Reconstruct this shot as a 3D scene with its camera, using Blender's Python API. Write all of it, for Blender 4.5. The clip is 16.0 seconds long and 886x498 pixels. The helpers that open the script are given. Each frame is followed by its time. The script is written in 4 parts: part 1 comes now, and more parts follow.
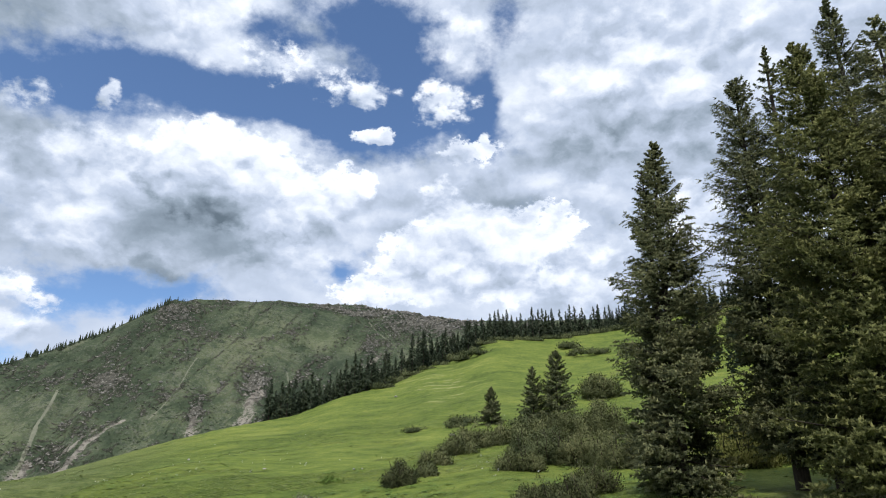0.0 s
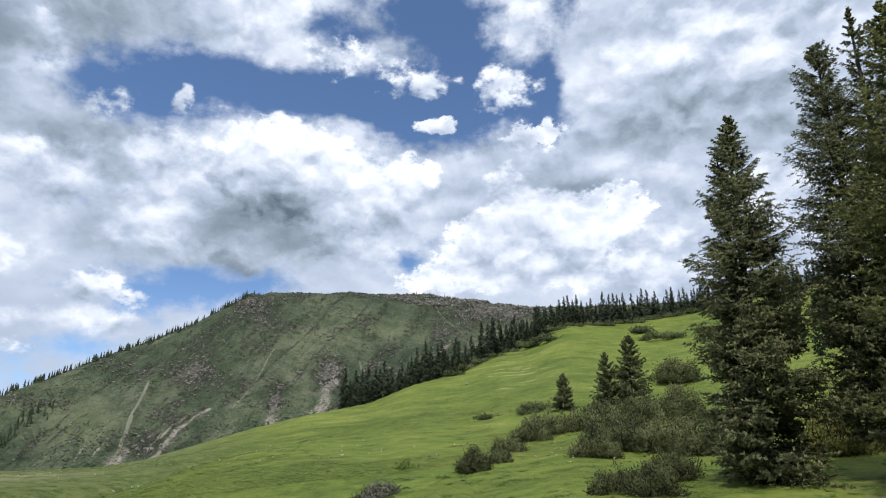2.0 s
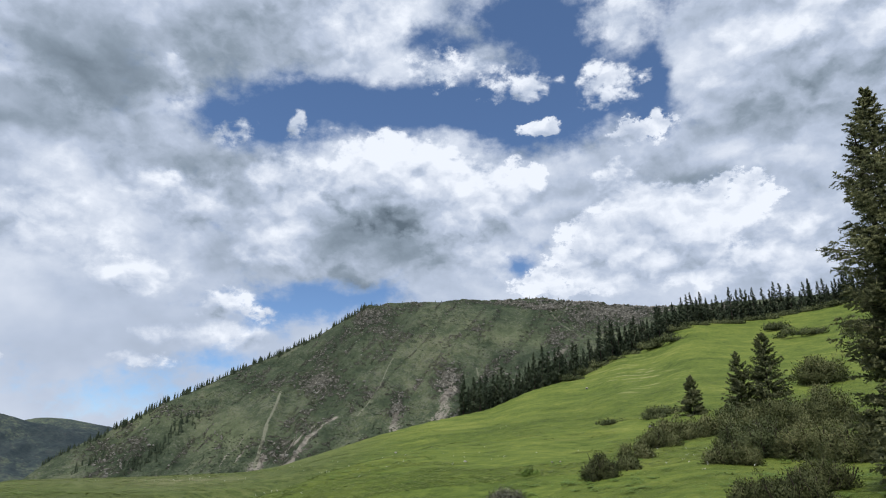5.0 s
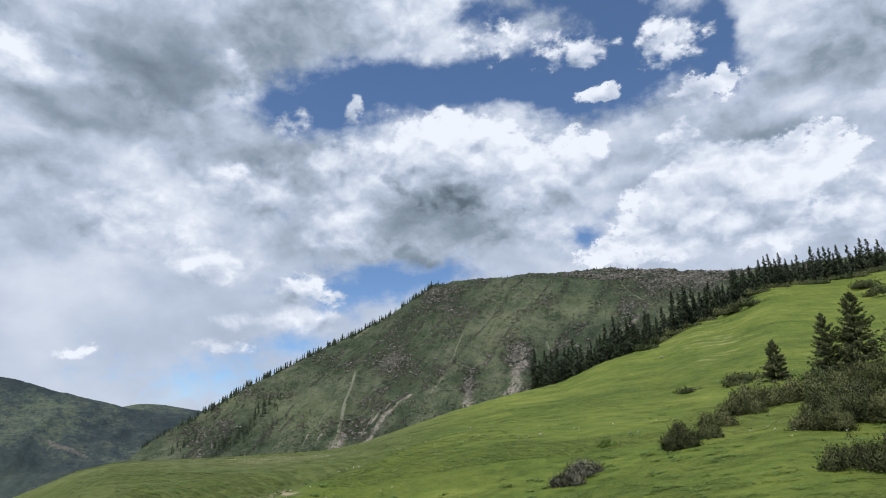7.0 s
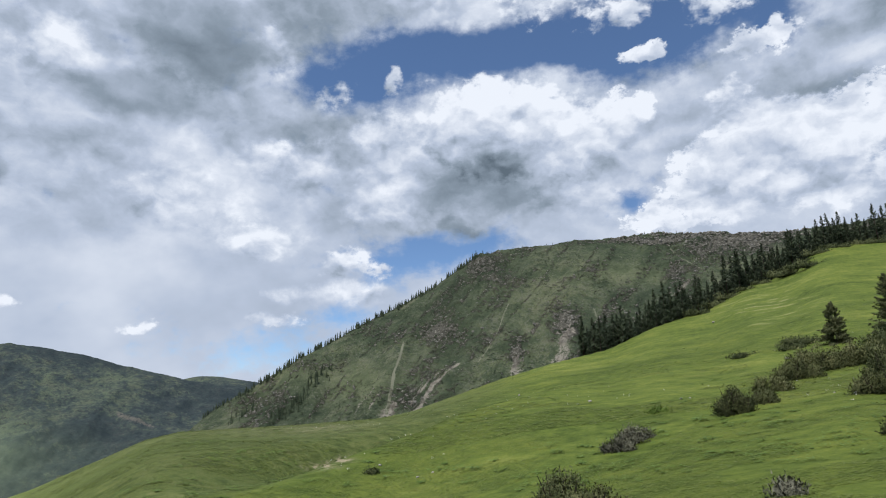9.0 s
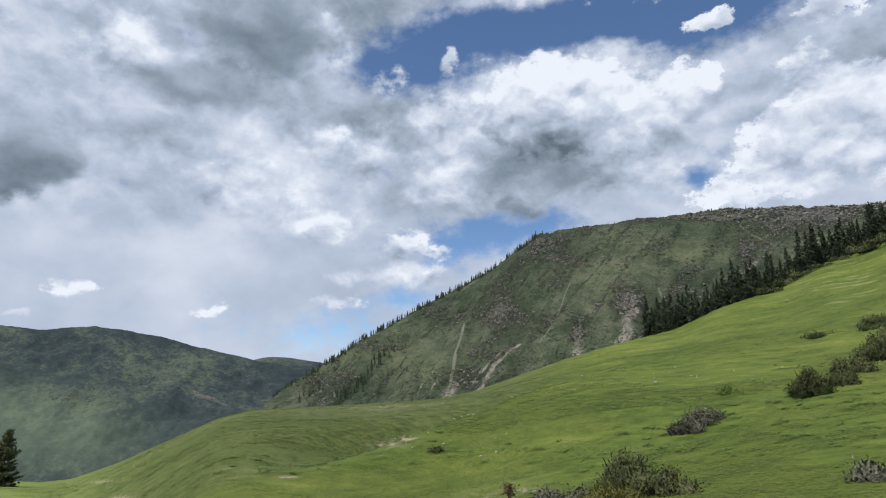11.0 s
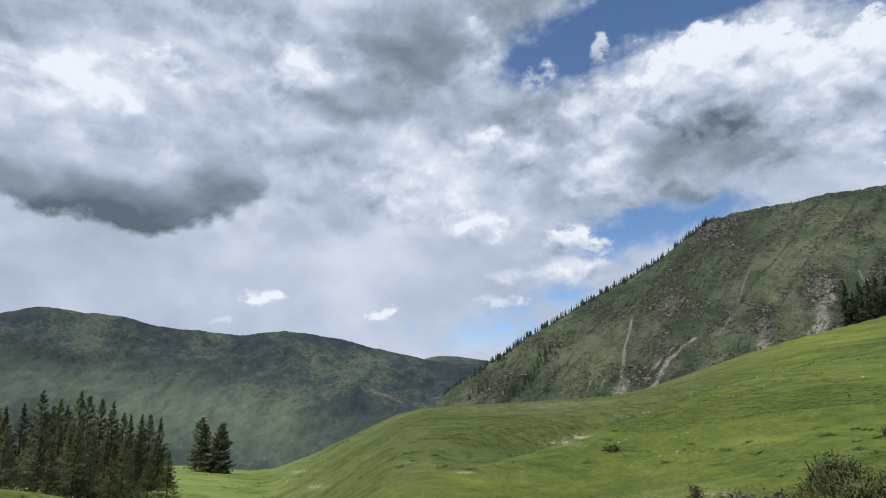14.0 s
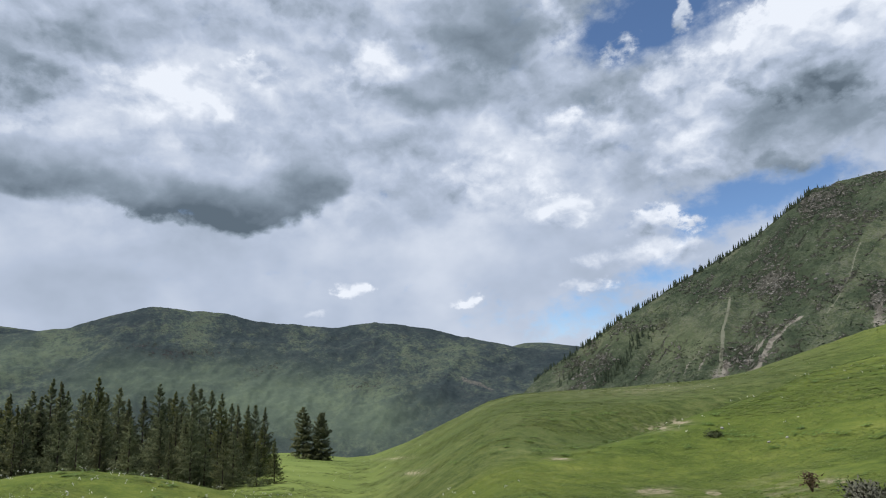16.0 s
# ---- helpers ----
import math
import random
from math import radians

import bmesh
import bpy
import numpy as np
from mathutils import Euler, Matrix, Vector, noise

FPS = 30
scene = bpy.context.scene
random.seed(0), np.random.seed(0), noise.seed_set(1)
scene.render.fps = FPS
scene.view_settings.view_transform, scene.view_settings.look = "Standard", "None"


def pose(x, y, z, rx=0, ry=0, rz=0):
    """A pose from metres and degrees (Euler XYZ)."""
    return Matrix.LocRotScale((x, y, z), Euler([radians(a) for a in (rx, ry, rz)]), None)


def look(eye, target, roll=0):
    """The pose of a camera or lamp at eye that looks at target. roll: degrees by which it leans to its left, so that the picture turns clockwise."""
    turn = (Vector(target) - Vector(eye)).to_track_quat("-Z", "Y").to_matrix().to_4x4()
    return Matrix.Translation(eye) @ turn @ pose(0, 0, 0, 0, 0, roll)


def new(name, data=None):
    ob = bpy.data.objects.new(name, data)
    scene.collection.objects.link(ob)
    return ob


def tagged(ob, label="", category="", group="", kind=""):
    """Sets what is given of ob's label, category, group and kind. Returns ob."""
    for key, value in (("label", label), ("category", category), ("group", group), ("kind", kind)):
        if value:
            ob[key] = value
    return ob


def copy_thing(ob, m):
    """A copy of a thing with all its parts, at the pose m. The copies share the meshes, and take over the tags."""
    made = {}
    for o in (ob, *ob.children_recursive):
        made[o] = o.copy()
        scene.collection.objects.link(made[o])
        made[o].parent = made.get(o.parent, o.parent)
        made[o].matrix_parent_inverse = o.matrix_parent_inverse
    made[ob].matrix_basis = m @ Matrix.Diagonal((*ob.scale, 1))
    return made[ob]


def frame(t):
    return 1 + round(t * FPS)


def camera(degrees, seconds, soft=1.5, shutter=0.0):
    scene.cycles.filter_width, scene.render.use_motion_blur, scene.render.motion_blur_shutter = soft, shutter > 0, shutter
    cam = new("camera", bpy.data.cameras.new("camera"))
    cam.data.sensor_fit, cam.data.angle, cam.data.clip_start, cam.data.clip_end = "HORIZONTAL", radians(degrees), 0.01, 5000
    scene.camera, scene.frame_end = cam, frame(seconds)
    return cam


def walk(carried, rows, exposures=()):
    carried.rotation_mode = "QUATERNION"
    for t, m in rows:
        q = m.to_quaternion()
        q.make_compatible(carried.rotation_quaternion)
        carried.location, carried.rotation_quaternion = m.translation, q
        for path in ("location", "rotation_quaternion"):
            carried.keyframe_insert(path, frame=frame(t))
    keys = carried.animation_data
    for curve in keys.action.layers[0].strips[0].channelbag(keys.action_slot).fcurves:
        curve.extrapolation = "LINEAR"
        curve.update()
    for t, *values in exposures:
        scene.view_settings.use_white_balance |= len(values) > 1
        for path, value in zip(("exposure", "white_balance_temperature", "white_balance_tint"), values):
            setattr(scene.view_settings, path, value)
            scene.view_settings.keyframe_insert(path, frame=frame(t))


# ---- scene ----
# Camera: held at arm's length by somebody who turns to the left on the spot.
cam = camera(70.46, 16.0, soft=1.1)
EYE, ARM = 1.7, 0.3
# seconds, yaw to the left, pitch up, roll (degrees)
TURNS = [
    (0, 0.00, 20.00, 0.00), (0.5, 1.57, 19.66, -0.01), (1, 3.23, 19.34, 0.05), (1.5, 4.77, 19.07, 0.13),
    (2, 6.38, 18.88, 0.19), (2.5, 7.97, 18.88, 0.29), (3, 9.72, 19.06, 0.36), (3.5, 11.60, 19.41, 0.46),
    (4, 13.37, 19.67, 0.55), (6.5, 21.89, 17.95, -0.63), (7, 23.09, 17.28, -1.04), (7.5, 24.09, 16.61, -1.28),
    (8, 25.13, 15.94, -1.43), (8.5, 26.23, 15.25, -1.54), (11, 32.92, 13.08, -1.24), (11.5, 35.05, 13.13, -1.16),
    (12, 37.43, 13.23, -1.06), (12.5, 39.97, 13.31, -0.97), (13, 42.51, 13.30, -0.95), (13.5, 45.12, 13.26, -1.05),
    (14, 47.76, 13.19, -1.36), (14.5, 50.21, 13.03, -1.71), (15, 52.32, 12.86, -2.07), (15.5, 54.08, 12.64, -2.30),
    (16, 55.60, 12.35, -2.36),
]


def held(yaw, pitch, roll):
    a = radians(yaw)
    eye = Vector((-ARM * math.sin(a), ARM * math.cos(a) - 0.2, EYE))
    ahead = Vector((-math.sin(a) * math.cos(radians(pitch)), math.cos(a) * math.cos(radians(pitch)), math.sin(radians(pitch))))
    return look(eye, eye + ahead, roll)


walk(cam, [(t, held(yaw, pitch, roll)) for t, yaw, pitch, roll in TURNS], [(0, 0.27), (1.5, 0.25), (4, 0.04), (16, -0.03)])

# ---- light and sky ----
SUN_AZ, SUN_EL = 165.0, 66.0  # degrees to the left of the first view, degrees up
sun = new("sun", bpy.data.lights.new("sun", "SUN"))
sun.data.energy, sun.data.angle, sun.data.color = 3.0, radians(3.0), (1.0, 0.95, 0.86)
sa, se = radians(SUN_AZ), radians(SUN_EL)
sun.matrix_world = look((-60 * math.sin(sa) * math.cos(se), 60 * math.cos(sa) * math.cos(se), 60 * math.sin(se)), (0, 0, 0))


class Nodes:
    """A few short cuts for node trees."""

    def __init__(self, tree):
        self.tree = tree
        tree.nodes.clear()

    def add(self, kind):
        return self.tree.nodes.new(kind)

    def put(self, socket, value):
        if isinstance(value, bpy.types.NodeSocket):
            self.tree.links.new(value, socket)
        else:
            socket.default_value = value

    def math(self, op, a, b=0.0, c=0.0, clamp=False):
        node = self.add("ShaderNodeMath")
        node.operation, node.use_clamp = op, clamp
        for i, value in enumerate((a, b, c)):
            self.put(node.inputs[i], value)
        return node.outputs[0]

    def vec(self, op, a, b=(0, 0, 0), out=0):
        node = self.add("ShaderNodeVectorMath")
        node.operation = op
        self.put(node.inputs[0], a)
        self.put(node.inputs[1], b)
        return node.outputs[out]

    def scale(self, a, f):
        node = self.add("ShaderNodeVectorMath")
        node.operation = "SCALE"
        self.put(node.inputs[0], a)
        self.put(node.inputs["Scale"], f)
        return node.outputs[0]

    def noise(self, vector, scale, detail=4.0, rough=0.55, out="Fac", lacunarity=2.0):
        node = self.add("ShaderNodeTexNoise")
        self.put(node.inputs["Vector"], vector)
        self.put(node.inputs["Scale"], scale)
        self.put(node.inputs["Detail"], detail)
        self.put(node.inputs["Roughness"], rough)
        self.put(node.inputs["Lacunarity"], lacunarity)
        return node.outputs[out]

    def ramp(self, fac, stops, mode="LINEAR"):
        node = self.add("ShaderNodeValToRGB")
        node.color_ramp.interpolation = mode
        while len(node.color_ramp.elements) < len(stops):
            node.color_ramp.elements.new(0.5)
        for e, (at, c) in zip(node.color_ramp.elements, stops):
            e.position, e.color = at, (*c, 1) if isinstance(c, tuple) else (c, c, c, 1)
        self.put(node.inputs[0], fac)
        return node.outputs[0]

    def mix(self, fac, a, b, blend="MIX"):
        node = self.add("ShaderNodeMix")
        node.data_type, node.blend_type = "RGBA", blend
        self.put(node.inputs["Factor"], fac)
        for name, value in (("A", a), ("B", b)):
            socket = [s for s in node.inputs if s.name == name and s.type == "RGBA"][0]
            self.put(socket, (*value, 1) if isinstance(value, tuple) and len(value) == 3 else value)
        return [s for s in node.outputs if s.type == "RGBA"][0]

    def field(self, name):
        node = self.add("ShaderNodeAttribute")
        node.attribute_name = name
        return node.outputs["Fac"]

    def step(self, value, low, high):
        node = self.add("ShaderNodeMapRange")
        node.interpolation_type = "SMOOTHSTEP"
        self.put(node.inputs["Value"], value)
        node.inputs["From Min"].default_value, node.inputs["From Max"].default_value = low, high
        return node.outputs[0]


# Openings in the high veil of cloud: azimuth to the left, elevation, half widths, weight
GAPS = [
    (36, 29.9, 6.7, 2.9, 1.43), (29, 31.6, 6.7, 2.8, 1.43), (21.5, 32, 5.5, 1.9, 1.34), (15, 32.4, 4.9, 2.4, 1.34), (9.5, 31.2, 6.1, 2.3, 1.34),
    (3.5, 32, 6.7, 4.4, 1.34), (-4.4, 32.4, 2.1, 3.6, 1.34), (4.2, 37.2, 3.9, 4.1, 1.34), (9, 39.6, 6.1, 2.6, 1.26), (17.5, 37.6, 3.9, 1.4, 1.3),
    (31, 13.6, 5.3, 2.1, 1.43), (25.3, 15, 3.9, 1.5, 1.26), (9.9, 17.7, 2.2, 1.6, 1.43), (44, 5.6, 9.0, 2.2, 0.8), (37, 8.8, 3.6, 1.3, 0.9),
    (-6.6, 40, 2.2, 2.0, 1.18),
]
# Heaped clouds, the far ones first: azimuth, elevation, half widths, brightness at the top and at the base
HIGH_CLOUDS = [
    (-22, 32.5, 16.0, 9.0, 0.80, 0.64), (27.5, 38.6, 10.0, 4.6, 0.84, 0.72), (17.0, 35.4, 4.8, 2.0, 0.92, 0.74), (12.3, 34.9, 3.2, 1.3, 0.92, 0.74),
    (8.6, 33.7, 4.6, 1.6, 0.95, 0.74), (-0.2, 33.0, 4.2, 2.5, 0.95, 0.72), (-1.4, 38.2, 5.2, 3.0, 0.92, 0.72), (6.8, 30.2, 2.2, 0.9, 0.74, 0.68),
    (38.0, 27.9, 2.9, 1.7, 0.80, 0.66), (31.8, 29.4, 1.2, 1.5, 0.84, 0.70), (-27, 19, 9, 7, 0.92, 0.72), (-3.4, 28.7, 3.8, 1.7, 0.98, 0.80),
]
TOWER = [(-14.0, 16.5, 5.0, 4.4, 0.92, 0.72), (6.8, 15.8, 4.2, 1.9, 1.00, 0.90), (3.4, 18.6, 4.2, 3.2, 0.97, 0.86), (-3.6, 19.8, 9.4, 6.6, 0.94, 0.82), (-9.6, 22.0, 4.0, 2.9, 1.02, 0.90)]
BANK = [
    (50, 18.5, 9.0, 3.4, 0.80, 0.68), (41, 21.8, 7.5, 3.8, 0.92, 0.68), (44.5, 15.2, 6.0, 2.0, 0.96, 0.72), (36, 13.2, 4.6, 1.6, 0.90, 0.74), (38, 10.8, 6.5, 1.5, 0.92, 0.78), (42, 8.6, 4.0, 0.8, 0.84, 0.76), (34, 18.6, 5.5, 3.4, 0.93, 0.64),
    (31, 23.4, 7.5, 5.0, 0.98, 0.64), (15.5, 18.8, 5.6, 3.0, 0.80, 0.66), (26, 17.2, 6.0, 2.7, 0.68, 0.54), (13, 23.8, 6.6, 4.8, 0.97, 0.62), (21.5, 25.4, 8.6, 5.8, 1.02, 0.58), (9.5, 25.2, 2.8, 3.0, 1.02, 0.80),
]
LEFT_CLOUDS = [
    (53.4, 7.5, 2.5, 0.95, 1.04, 0.86), (64.2, 8.7, 2.4, 0.9, 0.80, 0.74), (67.5, 6.6, 1.2, 0.6, 0.77, 0.74), (44.0, 31.2, 2.8, 3.0, 0.84, 0.68), (62, 28.4, 5.0, 3.6, 0.88, 0.68),
    (55.5, 26.3, 7.0, 2.8, 0.52, 0.46), (51.0, 31.0, 8.4, 4.8, 0.52, 0.34), (80, 24.8, 7.0, 3.2, 0.96, 0.76), (73, 27.2, 3.4, 2.0, 0.92, 0.74), (69, 33.4, 5.0, 2.0, 0.60, 0.46), (91.5, 25.0, 5.6, 5.0, 0.56, 0.38),
    (85, 18.0, 11.5, 3.2, 0.68, 0.34), (91, 18.0, 6.5, 2.8, 0.58, 0.30), (76.0, 17.2, 10.6, 3.6, 0.70, 0.18), (67.4, 18.9, 5.2, 3.2, 0.56, 0.26),
]
SHARP = (21.5, 13, 9.5, -3.6, 3.4, 6.8, -9.6, -3.4, 76.0)  # heaps with a hard outline
SMOOTH = (85, 91, 76.0, 67.4, 51.0, 55.5)  # low dark heaps, smooth below
# Shaded hollows and sunlit shoulders of the clouds: azimuth, elevation, half widths, how much lighter
HOLLOWS = [
    (22.8, 21.0, 5.2, 3.2, -0.26), (27.8, 18.8, 4.0, 2.2, -0.14), (19.0, 19.2, 3.4, 2.0, -0.12), (37.0, 16.6, 4.0, 1.6, -0.08), (46.0, 24.6, 5.0, 2.0, -0.08), (36.5, 24.5, 5.0, 3.0, -0.10), (33.0, 36.8, 5.0, 2.5, -0.14), (21.0, 28.8, 6.0, 1.8, 0.12), (32.0, 21.6, 2.6, 2.6, 0.12), (10.0, 25.8, 1.4, 2.2, 0.12),
    (0.4, 18.8, 2.6, 1.0, -0.24), (-6.3, 23.7, 2.8, 1.2, -0.26), (-4.0, 16.4, 3.6, 0.8, -0.18), (-17.0, 28.0, 8.0, 2.6, -0.12), (-10.5, 17.0, 1.6, 1.6, -0.10),
]
LEFT_HOLLOWS = [
    (79.5, 24.4, 3.8, 2.4, 0.20), (88.5, 28.5, 5.0, 3.0, -0.14), (40.0, 34.5, 5.0, 4.0, -0.22), (48.0, 20.0, 6.0, 2.6, 0.07), (42.0, 16.0, 5.0, 1.6, 0.08), (52.0, 23.0, 4.0, 1.4, 0.08), (60.5, 22.4, 5.0, 2.0, -0.12), (66.0, 25.0, 5.0, 2.6, -0.06), (86.0, 9.6, 9.0, 2.0, -0.07), (62.0, 12.6, 9.0, 2.0, 0.06),
]


def build_sky():
    world = bpy.data.worlds.new("sky")
    scene.world, world.use_nodes = world, True
    n = Nodes(world.node_tree)
    way = n.add("ShaderNodeTexCoord").outputs["Generated"]
    split = n.add("ShaderNodeSeparateXYZ")
    n.put(split.inputs[0], way)
    x, y, z = split.outputs
    az = n.math("MULTIPLY", n.math("ARCTAN2", n.math("MULTIPLY", x, -1.0), y), 57.2958)
    el = n.math("MULTIPLY", n.math("ARCSINE", z), 57.2958)
    flat = n.add("ShaderNodeCombineXYZ")
    n.put(flat.inputs[0], az)
    n.put(flat.inputs[1], el)
    puffy = n.vec("MULTIPLY", way, (1.0, 1.0, 1.4))
    warp = n.vec("SUBTRACT", n.noise(puffy, 9.0, 3.0, 0.55, "Color"), (0.5, 0.5, 0.5))
    place = n.vec("ADD", flat.outputs[0], n.vec("MULTIPLY", warp, (3.6, 2.4, 0.0)))

    def nearness(a, e, wa, we):
        q = n.vec("MULTIPLY", n.vec("SUBTRACT", place, (a, e, 0)), (1 / wa, 1 / we, 0))
        return q, n.vec("DOT_PRODUCT", q, q, 1)

    def swells(rows, start):
        total = start
        for a, e, wa, we, k in rows:
            total = n.math("MULTIPLY_ADD", n.math("POWER", 0.3679, nearness(a, e, wa, we)[1]), k, total)
        return total

    def heads(at, scale, detail):
        """Rounded heads of cloud, about nought in the mean."""
        cells = n.add("ShaderNodeTexVoronoi")
        cells.feature = "SMOOTH_F1"
        n.put(cells.inputs["Vector"], at)
        cells.inputs["Scale"].default_value, cells.inputs["Detail"].default_value = scale, detail
        cells.inputs["Roughness"].default_value, cells.inputs["Smoothness"].default_value = 0.5, 0.6
        return n.math("SUBTRACT", 0.42, cells.outputs["Distance"])

    curled = n.vec("ADD", puffy, n.scale(n.vec("SUBTRACT", n.noise(puffy, 16.0, 5.0, 0.6, "Color"), (0.5, 0.5, 0.5)), 0.05))
    fray = n.math("SUBTRACT", n.noise(puffy, 13.0, 9.0, 0.62), 0.5)
    shred = n.math("SUBTRACT", n.noise(puffy, 42.0, 6.0, 0.62), 0.5)
    puff = heads(curled, 11.0, 2.0)
    lit = n.math("SUBTRACT", puff, heads(n.vec("ADD", curled, (0.0, 0.0, 0.022)), 11.0, 2.0))
    wool = n.math("SUBTRACT", n.noise(curled, 15.0, 5.0, 0.5), n.noise(n.vec("ADD", curled, (0.0, 0.0, 0.030)), 15.0, 5.0, 0.5))
    soft = n.math("SUBTRACT", n.noise(puffy, 6.0, 4.0, 0.5), 0.5)

    # the high veil
    ragged = n.math("MULTIPLY_ADD", fray, 2.3, n.math("MULTIPLY_ADD", soft, 0.3, n.math("MULTIPLY", shred, 0.9)))
    cover = n.step(n.math("SUBTRACT", n.math("ADD", ragged, 1.0), swells(GAPS, 0.0)), -0.3, 0.75)
    tone = n.math("MULTIPLY_ADD", soft, 0.45, n.math("MULTIPLY_ADD", n.math("MULTIPLY_ADD", wool, 0.55, n.math("MULTIPLY", fray, 0.22)), n.step(el, 9.0, 21.0), 0.70))

    # the heaps in front of it
    edge = n.math("ADD", n.math("MULTIPLY_ADD", puff, 0.8, n.math("MULTIPLY_ADD", fray, 1.5, n.math("MULTIPLY", shred, 0.9))), 0.08)
    inner = n.math("MULTIPLY_ADD", lit, 0.34, n.math("MULTIPLY_ADD", wool, 1.0, n.math("MULTIPLY_ADD", soft, 0.40, n.math("MULTIPLY", fray, 0.16))))
    for a, e, wa, we, top, base in (*HIGH_CLOUDS, *TOWER, *BANK, *LEFT_CLOUDS):
        q, far = nearness(a, e, wa, we)
        rim = n.math("MULTIPLY_ADD", shred, 2.0, edge) if wa < 5.0 else n.math("MULTIPLY", edge, 0.45) if a in SMOOTH else edge
        inside = n.step(n.math("ADD", n.math("SUBTRACT", 1.0, far), rim), -0.05, 0.34 if a in SHARP else 0.8)
        height = n.add("ShaderNodeSeparateXYZ")
        n.put(height.inputs[0], q)
        rise = n.step(height.outputs[1], -0.7, 0.6)
        value = n.math("MULTIPLY_ADD", inner, 0.35 if a in SMOOTH else min(1.0, (top + base) / 1.5), n.math("MULTIPLY_ADD", rise, top - base, base))
        tone = n.math("MULTIPLY_ADD", inside, n.math("SUBTRACT", value, tone), tone)
        cover = n.math("MAXIMUM", cover, inside)
    tone = n.math("MULTIPLY_ADD", swells((*HOLLOWS, *LEFT_HOLLOWS), tone), 1.16, -0.14)
    cloud = n.ramp(tone, [(0.10, (0.118, 0.158, 0.202)), (0.40, (0.270, 0.334, 0.415)), (0.66, (0.485, 0.560, 0.70)), (1.0, (0.86, 0.91, 1.0))])
    nishita = n.add("ShaderNodeTexSky")
    nishita.sky_type, nishita.sun_disc = "NISHITA", False
    nishita.sun_elevation, nishita.sun_rotation = se, -sa
    nishita.altitude, nishita.air_density, nishita.dust_density, nishita.ozone_density = 2600, 1.0, 0.05, 3.0
    colour = n.mix(cover, n.vec("MULTIPLY", nishita.outputs[0], (0.125, 0.134, 0.140)), cloud)
    out = n.add("ShaderNodeOutputWorld")
    back = n.add("ShaderNodeBackground")
    n.put(back.inputs["Color"], colour)
    back.inputs["Strength"].default_value = 1.0
    n.put(out.inputs["Surface"], back.outputs[0])


build_sky()

# ---- materials ----
def material(name):
    mat = bpy.data.materials.new(name)
    mat.use_nodes = True
    n = Nodes(mat.node_tree)
    out = n.add("ShaderNodeOutputMaterial")
    return mat, n, out


def finish(n, out, colour, rough=0.85, bump=None, strength=0.4, distance=0.1, gloss=0.25, through_light=0.0):
    """A principled surface, with some light let through for leaves."""
    shader = n.add("ShaderNodeBsdfPrincipled")
    n.put(shader.inputs["Base Color"], colour)
    n.put(shader.inputs["Roughness"], rough)
    shader.inputs["Specular IOR Level"].default_value = gloss
    if bump is not None:
        node = n.add("ShaderNodeBump")
        node.inputs["Strength"].default_value, node.inputs["Distance"].default_value = strength, distance
        n.put(node.inputs["Height"], bump)
        n.put(shader.inputs["Normal"], node.outputs[0])
    result = shader.outputs[0]
    if through_light:
        leaf = n.add("ShaderNodeBsdfTranslucent")
        n.put(leaf.inputs["Color"], colour)
        blend = n.add("ShaderNodeMixShader")
        blend.inputs[0].default_value = through_light
        n.put(blend.inputs[1], result)
        n.put(blend.inputs[2], leaf.outputs[0])
        result = blend.outputs[0]
    n.put(out.inputs["Surface"], result)


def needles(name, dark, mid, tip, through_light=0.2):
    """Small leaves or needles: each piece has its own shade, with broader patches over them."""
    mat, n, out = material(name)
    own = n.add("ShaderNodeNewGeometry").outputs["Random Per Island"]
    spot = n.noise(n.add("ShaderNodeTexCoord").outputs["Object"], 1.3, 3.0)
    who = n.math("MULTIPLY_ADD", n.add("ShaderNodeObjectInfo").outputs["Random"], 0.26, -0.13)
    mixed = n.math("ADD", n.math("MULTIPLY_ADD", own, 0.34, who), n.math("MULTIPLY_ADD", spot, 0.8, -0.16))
    # paler tips: new growth, plus crown shade and lit tops put into colour
    mixed = n.math("MULTIPLY_ADD", n.field("fresh_lit"), 0.45, mixed)
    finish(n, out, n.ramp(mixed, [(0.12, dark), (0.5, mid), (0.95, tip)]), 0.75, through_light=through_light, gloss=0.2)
    return mat


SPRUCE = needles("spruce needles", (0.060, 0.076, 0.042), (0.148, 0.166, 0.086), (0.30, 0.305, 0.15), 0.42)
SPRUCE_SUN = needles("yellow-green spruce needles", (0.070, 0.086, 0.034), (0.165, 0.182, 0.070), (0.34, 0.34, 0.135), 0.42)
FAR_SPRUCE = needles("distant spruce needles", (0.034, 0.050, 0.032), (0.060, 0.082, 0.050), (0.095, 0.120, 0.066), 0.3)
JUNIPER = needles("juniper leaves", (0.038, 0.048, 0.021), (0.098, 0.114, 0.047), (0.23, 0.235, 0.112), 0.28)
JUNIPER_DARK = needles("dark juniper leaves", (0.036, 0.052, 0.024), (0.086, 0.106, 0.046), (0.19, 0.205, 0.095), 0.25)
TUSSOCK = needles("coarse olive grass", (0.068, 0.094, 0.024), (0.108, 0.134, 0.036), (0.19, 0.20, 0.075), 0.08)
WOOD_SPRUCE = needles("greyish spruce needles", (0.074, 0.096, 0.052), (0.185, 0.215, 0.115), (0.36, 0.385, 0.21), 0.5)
DRY_TWIGS = needles("dry grey twigs", (0.066, 0.068, 0.052), (0.142, 0.144, 0.108), (0.25, 0.25, 0.19), 0.1)
